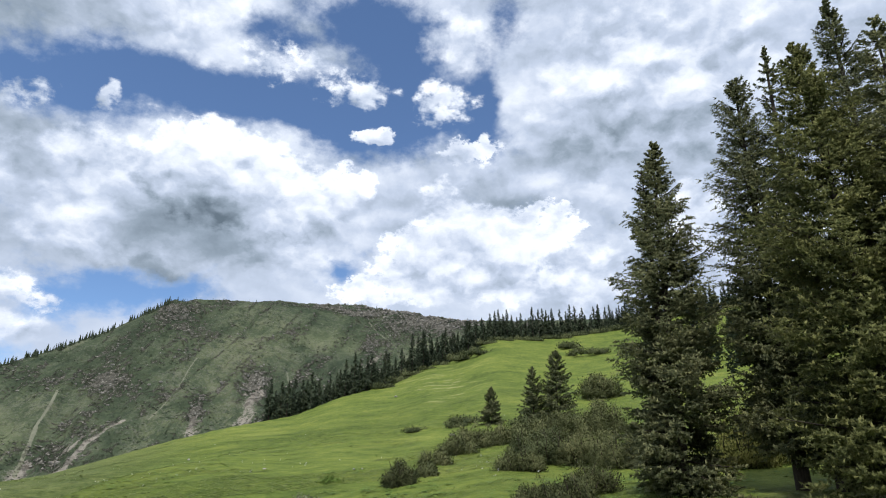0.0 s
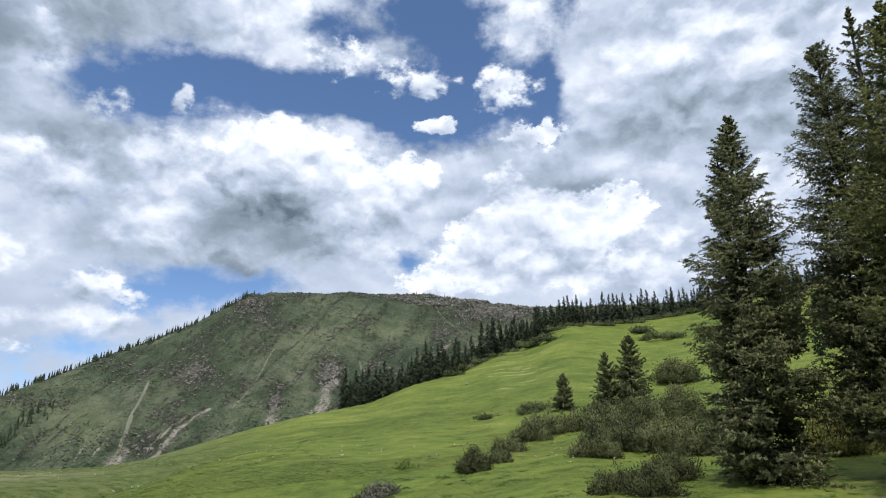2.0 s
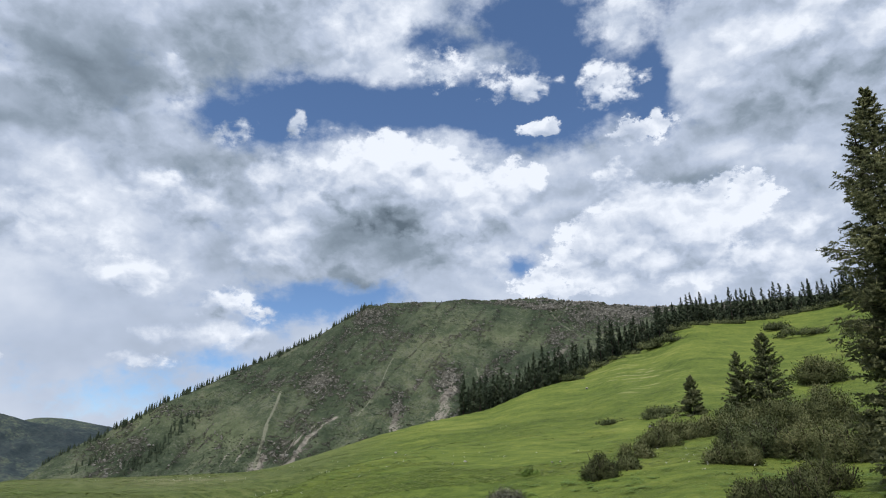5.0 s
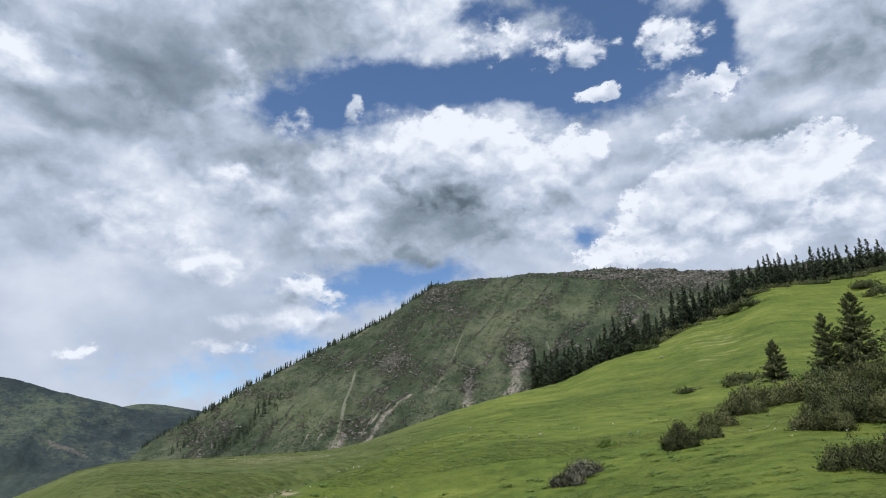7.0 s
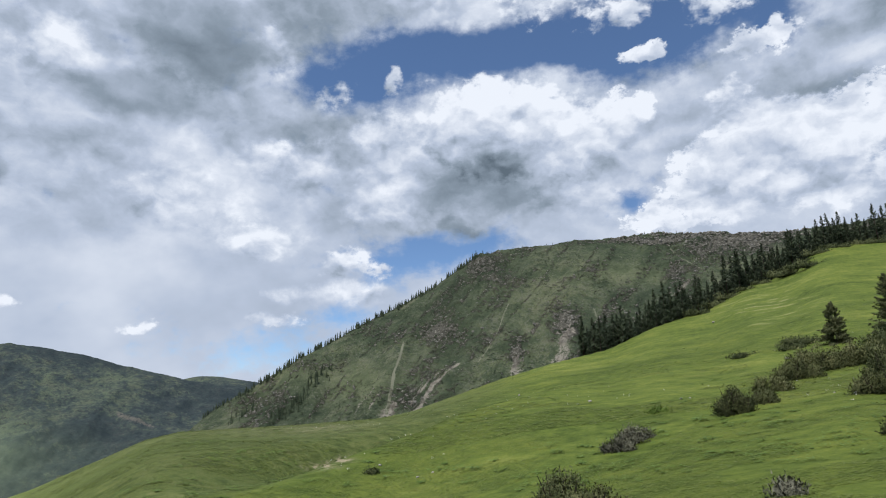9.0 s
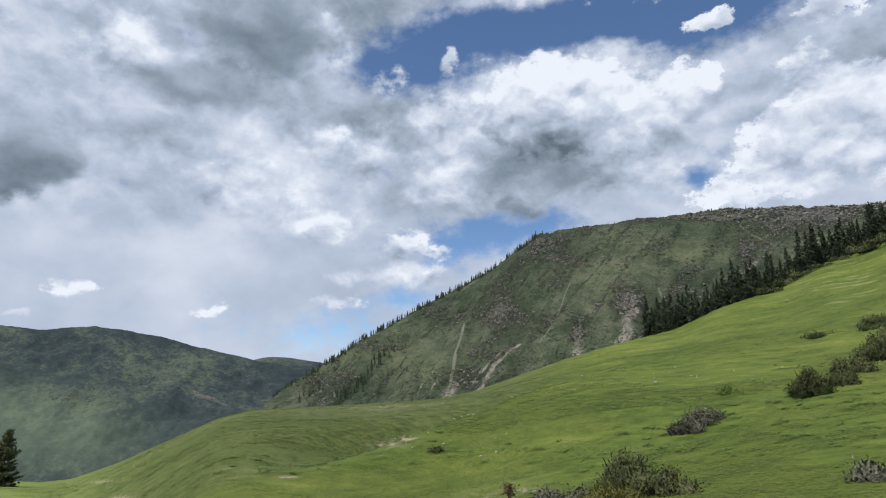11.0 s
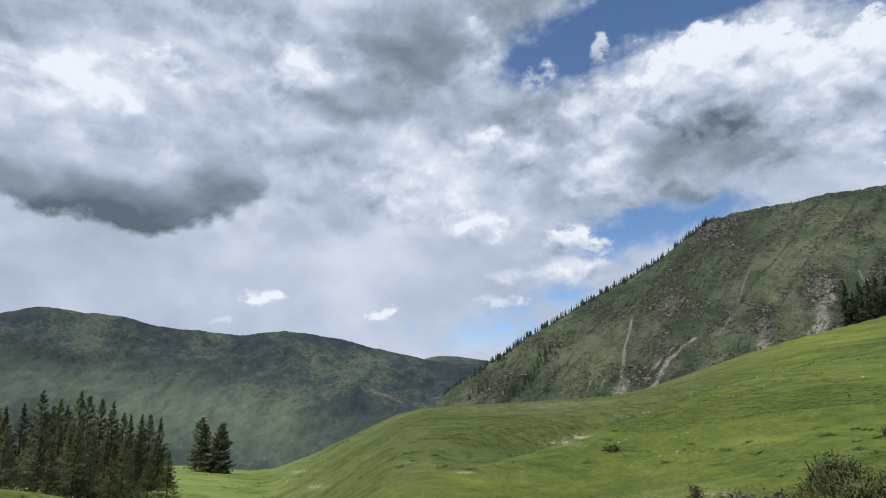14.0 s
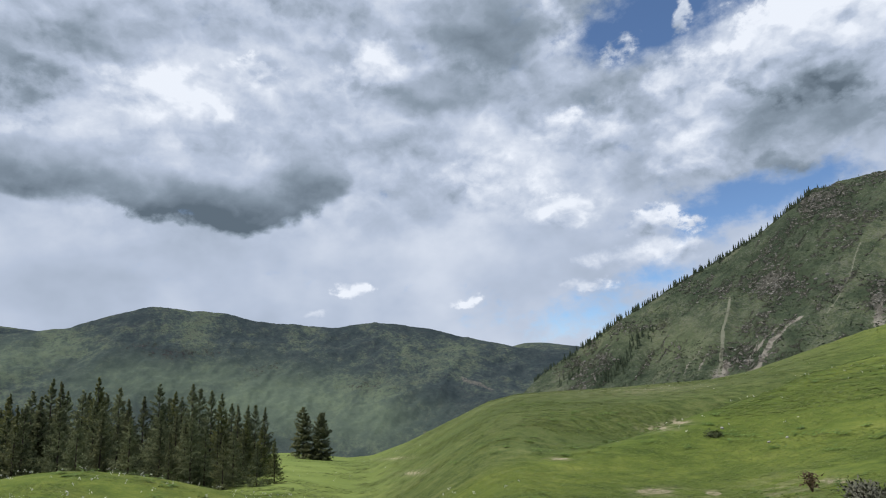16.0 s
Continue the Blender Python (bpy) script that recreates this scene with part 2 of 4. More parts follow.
YELLOW_LEAF = needles("yellow-green leaves", (0.070, 0.085, 0.022), (0.14, 0.15, 0.04), (0.26, 0.25, 0.09), 0.3)
FRESH_LEAF = needles("fresh green leaves", (0.062, 0.112, 0.020), (0.105, 0.170, 0.032), (0.17, 0.24, 0.055), 0.12)
BLADES = needles("grass blades", (0.076, 0.110, 0.021), (0.128, 0.166, 0.033), (0.21, 0.24, 0.06), 0.08)
TURF = needles("green turf", (0.068, 0.100, 0.019), (0.118, 0.154, 0.030), (0.21, 0.23, 0.06), 0.06)
RED_STALK = needles("red-brown seed heads", (0.07, 0.048, 0.030), (0.14, 0.100, 0.062), (0.21, 0.16, 0.10), 0.1)
PETALS = needles("white petals", (0.55, 0.55, 0.45), (0.75, 0.75, 0.66), (0.85, 0.85, 0.8), 0.2)
SCRUB = needles("dark scrub leaves", (0.034, 0.048, 0.030), (0.054, 0.072, 0.042), (0.085, 0.105, 0.058), 0.25)


def bark_material():
    mat, n, out = material("spruce bark")
    at = n.vec("MULTIPLY", n.add("ShaderNodeTexCoord").outputs["Object"], (1, 1, 0.25))
    grain = n.noise(at, 14.0, 6.0, 0.65)
    finish(n, out, n.ramp(grain, [(0.3, (0.025, 0.019, 0.015)), (0.7, (0.085, 0.068, 0.055))]), 0.9, grain, 0.8, 0.05)
    return mat


def meadow_material():
    mat, n, out = material("mountain meadow")
    at = n.add("ShaderNodeNewGeometry").outputs["Position"]
    wide = n.noise(at, 0.022, 4.0, 0.55)
    patch = n.noise(at, 0.13, 5.0, 0.6)
    tuft = n.noise(at, 0.8, 7.0, 0.72)
    fine = n.noise(at, 7.0, 4.0, 0.7)
    shade = n.math("ADD", n.math("MULTIPLY", wide, 0.30), n.math("ADD", n.math("MULTIPLY", patch, 0.38), n.math("MULTIPLY", tuft, 0.50)))
    shade = n.math("MULTIPLY_ADD", fine, 0.22, n.math("SUBTRACT", shade, 0.07))
    green = n.ramp(shade, [(0.51, (0.052, 0.080, 0.015)), (0.60, (0.098, 0.136, 0.026)), (0.68, (0.140, 0.176, 0.034)), (0.79, (0.216, 0.236, 0.058))])
    dry = n.step(n.noise(at, 0.09, 6.0, 0.7), 0.60, 0.74)
    green = n.mix(n.math("MULTIPLY", dry, 0.45), green, (0.16, 0.155, 0.05))
    worn = n.field("worn")
    speck = n.math("MULTIPLY", worn, n.step(n.noise(n.vec("MULTIPLY", at, (1, 1, 5)), 0.9, 5.0, 0.7), 0.42, 0.62))
    speck = n.math("MAXIMUM", speck, n.step(n.math("MULTIPLY_ADD", tuft, 0.6, worn), 1.05, 1.3))
    # tussocky olive turf on the farther spur, and cattle steps across the steep part
    heath = n.field("heath")
    turf = n.ramp(n.math("MULTIPLY_ADD", tuft, 0.65, n.math("MULTIPLY", fine, 0.35)), [(0.40, (0.036, 0.054, 0.020)), (0.50, (0.090, 0.116, 0.040)), (0.62, (0.175, 0.180, 0.080))])
    green = n.mix(n.math("MULTIPLY", heath, n.math("MULTIPLY_ADD", patch, 0.7, 0.35)), green, turf)
    tall = n.add("ShaderNodeSeparateXYZ")
    n.put(tall.inputs[0], at)
    tread = n.math("SINE", n.math("MULTIPLY_ADD", tall.outputs[2], 3.7, n.math("MULTIPLY", n.noise(at, 0.05, 4.0, 0.65), 16.0)))
    tread = n.math("MULTIPLY", n.field("steps"), n.math("MULTIPLY", n.step(tread, 0.2, 0.8), n.step(n.noise(at, 0.13, 4.0, 0.7), 0.46, 0.62)))
    green = n.mix(n.math("MULTIPLY", tread, 0.55), green, (0.36, 0.34, 0.19))
    green = n.mix(speck, green, n.ramp(fine, [(0.3, (0.24, 0.20, 0.125)), (0.7, (0.44, 0.39, 0.27))]))
    # paler green over the flatter ground towards the wood
    green = n.mix(n.math("MULTIPLY", n.field("pale_grass"), n.math("MULTIPLY_ADD", patch, 0.8, 0.2)), green, n.mix(fine, (0.165, 0.235, 0.052), (0.30, 0.36, 0.115)))
    brush = n.field("scrub")
    clump = n.math("MULTIPLY", brush, n.step(tuft, 0.45, 0.6))
    green = n.mix(n.math("MULTIPLY", clump, 0.75), green, (0.030, 0.060, 0.013))
    height = n.math("MULTIPLY_ADD", fine, 0.25, tuft)
    finish(n, out, green, 0.9, height, 0.6, 0.16, gloss=0.1)
    return mat


def mountain_material(name, greens, rock, scree, scale=1.0, bump=5.0):
    """Scrubby slope: grass and low scrub in patches, outcrops of rock, bare debris and tracks."""
    mat, n, out = material(name)
    at = n.add("ShaderNodeNewGeometry").outputs["Position"]
    big = n.noise(at, 0.006 * scale, 5.0, 0.6)
    mid = n.noise(at, 0.030 * scale, 6.0, 0.65)
    small = n.noise(at, 0.14 * scale, 5.0, 0.7)
    shade = n.math("ADD", n.math("MULTIPLY", big, 0.45), n.math("ADD", n.math("MULTIPLY", mid, 0.35), n.math("MULTIPLY", small, 0.32)))
    low, middle, high = greens
    green = n.ramp(shade, [(0.45, low), (0.56, middle), (0.66, high)])
    scrub = n.step(n.noise(at, 0.085 * scale, 6.0, 0.72), 0.53, 0.60)
    green = n.mix(n.math("MULTIPLY", scrub, 0.75), green, low)
    gravel = n.noise(at, 0.33 * scale, 4.0, 0.75)
    stony = n.step(n.math("MULTIPLY_ADD", gravel, 0.55, n.math("MULTIPLY_ADD", mid, 0.30, n.math("MULTIPLY", big, 0.15))), 0.49, 0.58)
    green = n.mix(n.math("MULTIPLY", stony, 0.38), green, tuple(c * 0.7 for c in rock))
    stone = n.add("ShaderNodeTexVoronoi")
    n.put(stone.inputs["Vector"], at)
    stone.inputs["Scale"].default_value = 0.16 * scale
    stone.inputs["Detail"].default_value = 2.0
    edge = stone.outputs["Distance"]
    grey = n.mix(small, tuple(c * 0.6 for c in rock), rock)
    # crevices between stones: their shade is put into the rock colour
    grey = n.mix(n.math("MULTIPLY", n.step(edge, 0.30, 0.60), 0.85), grey, tuple(c * 0.30 for c in rock))
    grey = n.mix(n.step(gravel, 0.54, 0.70), grey, tuple(min(1.0, c * 1.35) for c in rock))
    rocks = n.field("rock")
    bare = n.step(n.math("MULTIPLY_ADD", rocks, 0.70, n.math("MULTIPLY_ADD", mid, 0.55, n.math("MULTIPLY_ADD", gravel, 0.55, n.math("MULTIPLY", small, 0.95)))), 1.24, 1.38)
    colour = n.mix(n.math("MULTIPLY", bare, 0.9), green, grey)
    # lush grass, and on the far mountain sunlit patches painted into the colour
    lush_lit = n.math("MULTIPLY", n.field("lush_lit"), n.math("MULTIPLY_ADD", mid, 0.8, 0.2))
    colour = n.mix(n.math("MULTIPLY", lush_lit, n.math("SUBTRACT", 1.0, bare)), colour, tuple(c * 1.4 for c in high))
    debris = n.field("scree")
    loose = n.step(n.math("MULTIPLY_ADD", debris, 0.75, n.math("MULTIPLY_ADD", gravel, 1.3, n.math("MULTIPLY_ADD", small, 1.2, -1.25))), 0.30, 0.62)
    colour = n.mix(n.math("MULTIPLY", loose, 0.88), colour, n.mix(small, tuple(c * 0.7 for c in scree), scree))
    trail = n.field("track")
    colour = n.mix(n.step(n.math("MULTIPLY_ADD", small, 0.5, trail), 0.55, 0.85), colour, (0.19, 0.195, 0.145))
    height = n.math("ADD", n.math("MULTIPLY", mid, 1.0), n.math("ADD", n.math("MULTIPLY", small, 0.5), n.math("MULTIPLY", n.math("MULTIPLY", bare, edge), 0.6)))
    finish(n, out, colour, 0.95, height, 1.0, bump, gloss=0.05)
    return mat


def stone_material():
    mat, n, out = material("pale stone")
    at = n.add("ShaderNodeTexCoord").outputs["Object"]
    grain = n.noise(at, 6.0, 6.0, 0.65)
    finish(n, out, n.ramp(grain, [(0.3, (0.22, 0.21, 0.19)), (0.7, (0.50, 0.48, 0.44))]), 0.9, grain, 0.5, 0.05)
    return mat


BARK, MEADOW, STONE = bark_material(), meadow_material(), stone_material()
SLOPE = mountain_material("scrubby mountain slope", ((0.036, 0.050, 0.033), (0.068, 0.088, 0.052), (0.116, 0.134, 0.072)), (0.285, 0.270, 0.240), (0.330, 0.300, 0.262))
# bluish greens: the haze of distance is put into the base colours
FAR_SLOPE = mountain_material("haze-tinted far green mountain slope", ((0.030, 0.042, 0.049), (0.046, 0.063, 0.065), (0.110, 0.142, 0.095)), (0.110, 0.094, 0.100), (0.16, 0.15, 0.135), 0.65, 2.5)


# ---- numbers, noise and meshes ----
LATTICE = np.random.default_rng(7).random((256, 256))


def rough_field(x, y, seed=0):
    """Smooth random values from 0 to 1 on the plane."""
    x, y = np.asarray(x, float) + 17.3 * seed, np.asarray(y, float) + 91.7 * seed
    i, j = np.floor(x).astype(int), np.floor(y).astype(int)
    u, v = x - i, y - j
    u, v = u * u * (3 - 2 * u), v * v * (3 - 2 * v)
    at = lambda a, b: LATTICE[a % 256, b % 256]
    return (at(i, j) * (1 - u) + at(i + 1, j) * u) * (1 - v) + (at(i, j + 1) * (1 - u) + at(i + 1, j + 1) * u) * v


def fractal(x, y, octaves=5, seed=0, rough=0.5):
    total, size, reach = 0.0, 1.0, 0.0
    for k in range(octaves):
        total = total + size * (rough_field(np.asarray(x) * 2 ** k, np.asarray(y) * 2 ** k, seed + k) - 0.5)
        reach += size
        size *= rough
    return total / reach


def crests(x, y, octaves=4, seed=0):
    """Sharp crests and gullies, from 0 to 1."""
    total, size, reach = 0.0, 1.0, 0.0
    for k in range(octaves):
        total = total + size * (1 - np.abs(2 * rough_field(np.asarray(x) * 2 ** k, np.asarray(y) * 2 ** k, seed + k) - 1))
        reach += size
        size *= 0.5
    return total / reach


FINE_AZ = np.arange(-200, 200.01, 0.1)


def profile(knots, soft=1.5):
    """A smooth line through (degrees, value) knots, as a function of the azimuth."""
    a, v = np.array(knots, float).T
    line = np.interp(FINE_AZ, a, v)
    half = int(soft / 0.1)
    if half:
        w = np.hanning(2 * half + 3)
        line = np.convolve(np.pad(line, half + 1, mode="edge"), w / w.sum(), "valid")
    return lambda az: np.interp(az, FINE_AZ, line)


def bell(x):
    return np.exp(-x * x)


def mesh_of(name, verts, faces, smooth=False):
    """A mesh from arrays; all faces have the same number of corners."""
    verts, faces = np.asarray(verts, np.float32), np.asarray(faces, np.int32)
    me = bpy.data.meshes.new(name)
    k = faces.shape[1]
    me.vertices.add(len(verts))
    me.vertices.foreach_set("co", verts.ravel())
    me.loops.add(faces.size)
    me.loops.foreach_set("vertex_index", faces.ravel())
    me.polygons.add(len(faces))
    me.polygons.foreach_set("loop_start", np.arange(0, faces.size, k, dtype=np.int32))
    me.polygons.foreach_set("use_smooth", np.full(len(faces), smooth))
    me.update(calc_edges=True)
    return me


def sheet_faces(rows, cols, closed=False):
    i, j = np.meshgrid(np.arange(rows - 1), np.arange(cols if closed else cols - 1), indexing="ij")
    a, b = i * cols + j, i * cols + (j + 1) % cols
    return np.stack([a, b, b + cols, a + cols], -1).reshape(-1, 4)


def part(name, me, mat, parent=None, label="", at=None):
    """Links a mesh as one object, under a thing or on its own."""
    ob = new(name, me)
    if mat is not None and not me.materials:
        me.materials.append(mat)
    if parent is not None:
        ob.parent = parent
    if at is not None:
        ob.matrix_basis = at
    return tagged(ob, label)


def spread(me, name, values):
    me.attributes.new(name, "FLOAT", "POINT").data.foreach_set("value", np.asarray(values, np.float32).ravel())


# ---- ground ----
# azimuth, distance of the meadow's crest; azimuth, elevation of the crest; azimuth, how the slope bends
REACH = profile([(-200, 260), (-120, 300), (-60, 330), (-25, 340), (-11, 320), (-1, 270), (9, 205), (18, 165), (27, 142), (37, 130), (46, 130), (55, 132), (75, 136), (95, 130), (130, 200), (200, 260)], 3)
RISE = profile([(-200, 5), (-120, 9), (-60, 14), (-30, 14), (-15.4, 12.3), (-11, 11.8), (-5, 11.75), (-3.8, 11.4), (-0.8, 9.85), (1.2, 9.45), (4.3, 7.9), (9.2, 6.6), (13, 5.0), (18, 4.0), (22.5, 2.8), (27.3, 1.25), (30.6, 0.2), (33.5, -0.3), (40, -0.7), (49.8, -0.95), (52.3, -1.5), (59.7, -4.75), (62.6, -5.7), (64.5, -5.75), (70, -5.0), (90, -5.3), (130, -3), (200, 5)], 0.6)
BEND = profile([(-200, 1.4), (-60, 1.6), (10, 1.6), (30, 1.35), (45, 1.0), (60, 0.7), (95, 0.65), (140, 1.2), (200, 1.4)], 8)
FOLD = profile([(-200, 75), (15, 72), (20, 64), (25, 55), (30, 43), (37, 36), (44, 30), (52, 25), (200, 25)], 2)
VALLEY = -230.0


def ground_height(x, y):
    r = np.hypot(x, y) + 1e-6
    az = np.degrees(np.arctan2(-np.asarray(x, float), y))
    far = REACH(az)
    top = EYE + far * np.tan(np.radians(RISE(az)))
    u = r / far
    bend = BEND(az)
    z = top * np.minimum(u, 1) ** bend
    # a dip before the slope, a low mound towards the wood, and the fold of the nearer spur
    z = z - 1.9 * bell((r - 24) / 13) * bell((az - 34) / 27) + 2.7 * bell((r - 30) / 9) * bell((az - 88) / 15)
    fold = FOLD(az)
    z = z + bell((az - 33) / 12) * (0.5 * bell((r - fold) / 6) - 2.8 * bell((r - fold * 1.33) / (fold * 0.22)))
    swell = np.minimum(u, 1)
    z = z + (1.3 * fractal(x / 42, y / 42, 2, 3) + 0.3 * np.clip(70 / r, 0, 1) * fractal(x / 7, y / 7, 3, 9)) * np.clip(r / 30, 0, 1) * np.clip((1.02 - swell) * 6, 0.05, 1)
    level = np.clip(r / 9, 0, 1)
    z = z * level * level * (3 - 2 * level)
    # beyond the crest the ground falls away into the valley
    past = np.maximum(r - far, 0)
    drop = top - 0.5 * past * np.clip(past / 60, 0, 1)
    floor = VALLEY + 6 * fractal(x / 200, y / 200, 3, 30)
    return np.where(past > 0, np.maximum(drop + 0.2 * fractal(x / 7, y / 7, 3, 9), floor), z)


def height_at(x, y):
    return float(ground_height(np.array([x]), np.array([y]))[0])


def spot(az, r):
    """The place on the ground at that azimuth and distance from the viewer."""
    a = radians(az)
    x, y = -r * math.sin(a), r * math.cos(a)
    return x, y, height_at(x, y)


def ahead(az, el, low=7.0):
    """Distance at which the line of sight at that azimuth and elevation meets the ground."""
    r = np.arange(low, 420, 0.25)
    x, y = -r * math.sin(radians(az)), r * math.cos(radians(az))
    lift = np.degrees(np.arctan2(ground_height(x, y) - EYE, r))
    hit = np.nonzero(lift >= el)[0]
    return float(r[hit[0]]) if len(hit) else float(REACH(az))


def strip(az, el, a0, e0, a1, e1, wide):
    """Closeness to a line on the slope, 1 on it."""
    k = 0.75
    dx, dy = (a1 - a0) * k, e1 - e0
    t = np.clip((((az - a0) * k) * dx + (el - e0) * dy) / (dx * dx + dy * dy), 0, 1)
    return bell(np.hypot((az - a0) * k - t * dx, el - e0 - t * dy) / wide)


def lump(az, el, a, e, wa, we):
    return np.exp(-((az - a) / wa) ** 2 - ((el - e) / we) ** 2)


def build_ground():
    az = np.concatenate([np.arange(-46, 100, 0.28), np.arange(100, 314, 2.0)])
    r = np.concatenate([[0.01], 0.4 * 1.0245 ** np.arange(int(math.log(4900 / 0.4) / math.log(1.0245)) + 1)])
    rr, aa = np.meshgrid(r, np.radians(az), indexing="ij")
    x, y = -rr * np.sin(aa), rr * np.cos(aa)
    z = ground_height(x, y)
    deg = np.degrees(np.arctan2(-x, y))
    me = mesh_of("ground", np.stack([x, y, z], -1).reshape(-1, 3), sheet_faces(len(r), len(az), True)[:, ::-1], True)
    lift = np.degrees(np.arctan2(z - EYE, rr))
    worn = bell((deg - 38) / 4) * bell((rr - 82) / 12) * 0.5 + bell((deg - 45) / 9) * bell((rr - 98) / 24) * 0.25 + bell((deg - 30) / 3) * bell((rr - 20) / 4) * 0.5
    scrub = bell((deg - 50) / 10) * bell((rr - 62) / 10) * 0.9 + bell((deg - 40) / 14) * bell((rr - 40) / 6) * 0.6
    for a, e, wa, we in ((39.3, -9.0, 2.0, 0.28), (34.9, -9.1, 0.9, 0.22), (26.3, -8.0, 1.8, 0.14), (59.3, -7.15, 1.3, 0.16), (46.6, -6.4, 1.2, 0.12), (38.4, -4.1, 1.3, 0.22), (36.6, -3.7, 1.0, 0.16), (60.5, -5.9, 1.5, 0.1), (-33.0, -2.0, 6.0, 0.9)):
        worn = np.maximum(worn, 1.4 * bell((deg - a) / wa) * bell((lift - e) / we))
    spread(me, "worn", worn)
    fold = FOLD(deg)
    spread(me, "heath", np.clip((rr / fold - 1.0) * 6, 0, 1) * np.clip((deg - 20) / 8, 0, 1) * np.clip((66 - deg) / 6, 0, 1))
    spread(me, "steps", bell((deg - 0.2) / 3.4) * bell((lift - 7.6) / 1.7) * (rr > 90))
    for a0, e0, a1, e1, w in ((17.4, 3.0, 9.8, 3.85, 0.09), (22.6, 2.1, 26.0, 1.25, 0.10), (28, -0.9, 30.5, -1.4, 0.12)):
        scrub = np.maximum(scrub, 0.9 * strip(deg, lift, a0, e0, a1, e1, w))
    spread(me, "scrub", scrub)
    spread(me, "pale_grass", bell((deg - 70) / 11) * np.clip((rr - 34) / 20, 0, 1))
    tagged(part("ground", me, MEADOW), "grassy green mountain meadow falling away into the valley", "ground", kind="structure")


build_ground()


# ---- mountains ----
def build_mountain(name, label, mat, span, crest, near, far, foot, rows, cols, relief, seed, marks=None, edge=1.0, fine=0.22):
    """A slope that climbs from its foot to a crest line and falls off behind it."""
    az = np.linspace(*span, cols)
    s = np.concatenate([np.linspace(0, 1, rows), 1 + np.linspace(0.04, 1, 14)])
    ss, aa = np.meshgrid(s, az, indexing="ij")
    up = np.minimum(ss, 1)
    r0, r1 = near(az)[None], far(az)[None]
    top = EYE + r1 * np.tan(np.radians(crest(az)))[None]
    r = r0 + (r1 - r0) * ss
    z = foot + (top - foot) * up ** 0.92
    z = np.where(ss > 1, top - (top - foot) * np.maximum(ss - 1, 0) ** 1.2, z)
    x, y = -r * np.sin(np.radians(aa)), r * np.cos(np.radians(aa))
    room = np.clip((1 - up) * 9, 0, 1) * np.clip(up * 6, 0, 1)
    # spurs and gullies run down the slope
    lines = crests(aa / relief[1] + 0.9 * up + 0.5 * fractal(x / 300, y / 300, 3, seed + 5), up * 1.3, 4, seed) - 0.55
    lines = lines + fine * (crests(aa / (relief[1] * 0.28) + 1.6 * up + fractal(x / 150, y / 150, 3, seed + 6), up * 2.2, 3, seed + 30) - 0.55)
    z = z + relief[0] * room * lines + relief[2] * fractal(x / 60, y / 60, 5, seed + 11, 0.6) * np.clip(room, edge * 0.15, 1)
    el = np.degrees(np.arctan2(z - EYE, r))
    me = mesh_of(name, np.stack([x, y, z], -1).reshape(-1, 3), sheet_faces(len(s), cols)[:, ::-1], True)
    values = marks(aa, el, x, y) if marks else (np.zeros_like(z),) * 4
    rock = values[0]
    if marks:
        co = np.stack([x, y, z], -1)
        z = z + np.clip(rock, 0, 1) * (24 * fractal(x / 18, y / 18, 4, seed + 19, 0.65) + 12 * fractal(x / 6, y / 6, 2, seed + 23))
        co[..., 2] = z
        me.vertices.foreach_set("co", co.reshape(-1, 3).astype(np.float32).ravel())
    for key, v in zip(("rock", "scree", "track", "lush_lit"), values):
        spread(me, key, v)
    me.update()
    tagged(part(name, me, mat), label, "mountain", kind="structure")
    grid = np.stack([x, y, z], -1)

    def on_slope(a, u):
        """The place on the slope at azimuth a and share u of the way up, with its outcrop value."""
        p = np.clip(np.asarray(u) * (rows - 1), 0, rows - 1.001)
        q = np.clip((np.asarray(a) - span[0]) / (span[1] - span[0]) * (cols - 1), 0, cols - 1.001)
        i, j = p.astype(int), q.astype(int)
        f, g = (p - i)[:, None], (q - j)[:, None]
        return (grid[i, j] * (1 - f) + grid[i + 1, j] * f) * (1 - g) + (grid[i, j + 1] * (1 - f) + grid[i + 1, j + 1] * f) * g, rock[i, j]

    return on_slope


MAIN_CREST = profile([(-45, 13.0), (-15, 13.2), (-2, 13.5), (2.3, 14.1), (7.6, 14.75), (15, 14.7), (22, 14.35), (24.0, 14.0), (26, 12.7), (28.1, 11.3), (30.7, 9.95), (34.8, 7.9), (38.4, 5.9), (41.1, 4.5), (44.1, 2.6), (47.3, 0.7), (49.3, -1.1), (54, -5), (60, -9)], 0.5)
MAIN_NEAR = profile([(-45, 640), (20, 680), (45, 780), (60, 860)], 4)
MAIN_FAR = profile([(-45, 1150), (20, 1150), (30, 1120), (45, 1050), (60, 1000)], 4)
FAR_CREST = profile([(38, 2.0), (46, 2.6), (49.8, 3.3), (54.1, 4.3), (56.6, 5.0), (60.2, 5.7), (62.2, 5.9), (65.3, 5.5), (68.3, 5.75), (69, 5.95), (71.6, 6.0), (74.5, 6.75), (77.7, 7.1), (81, 7.4), (84, 6.6), (86.7, 5.6), (89, 5.35), (92, 5.0), (100, 6.5), (110, 8), (118, 6)], 0.5)
FAR_NEAR = profile([(38, 2050), (118, 2150)], 0)
FAR_FAR = profile([(38, 2700), (60, 2900), (118, 2900)], 5)
BACK_CREST = profile([(36, 1.5), (42, 2.6), (44.3, 3.05), (47, 3.5), (48.8, 3.5), (50, 3.2), (54, 2.4), (60, 1.0), (84, 2), (88, 5.3), (91, 5.7), (96, 6.4), (104, 5), (112, 3)], 0.6)


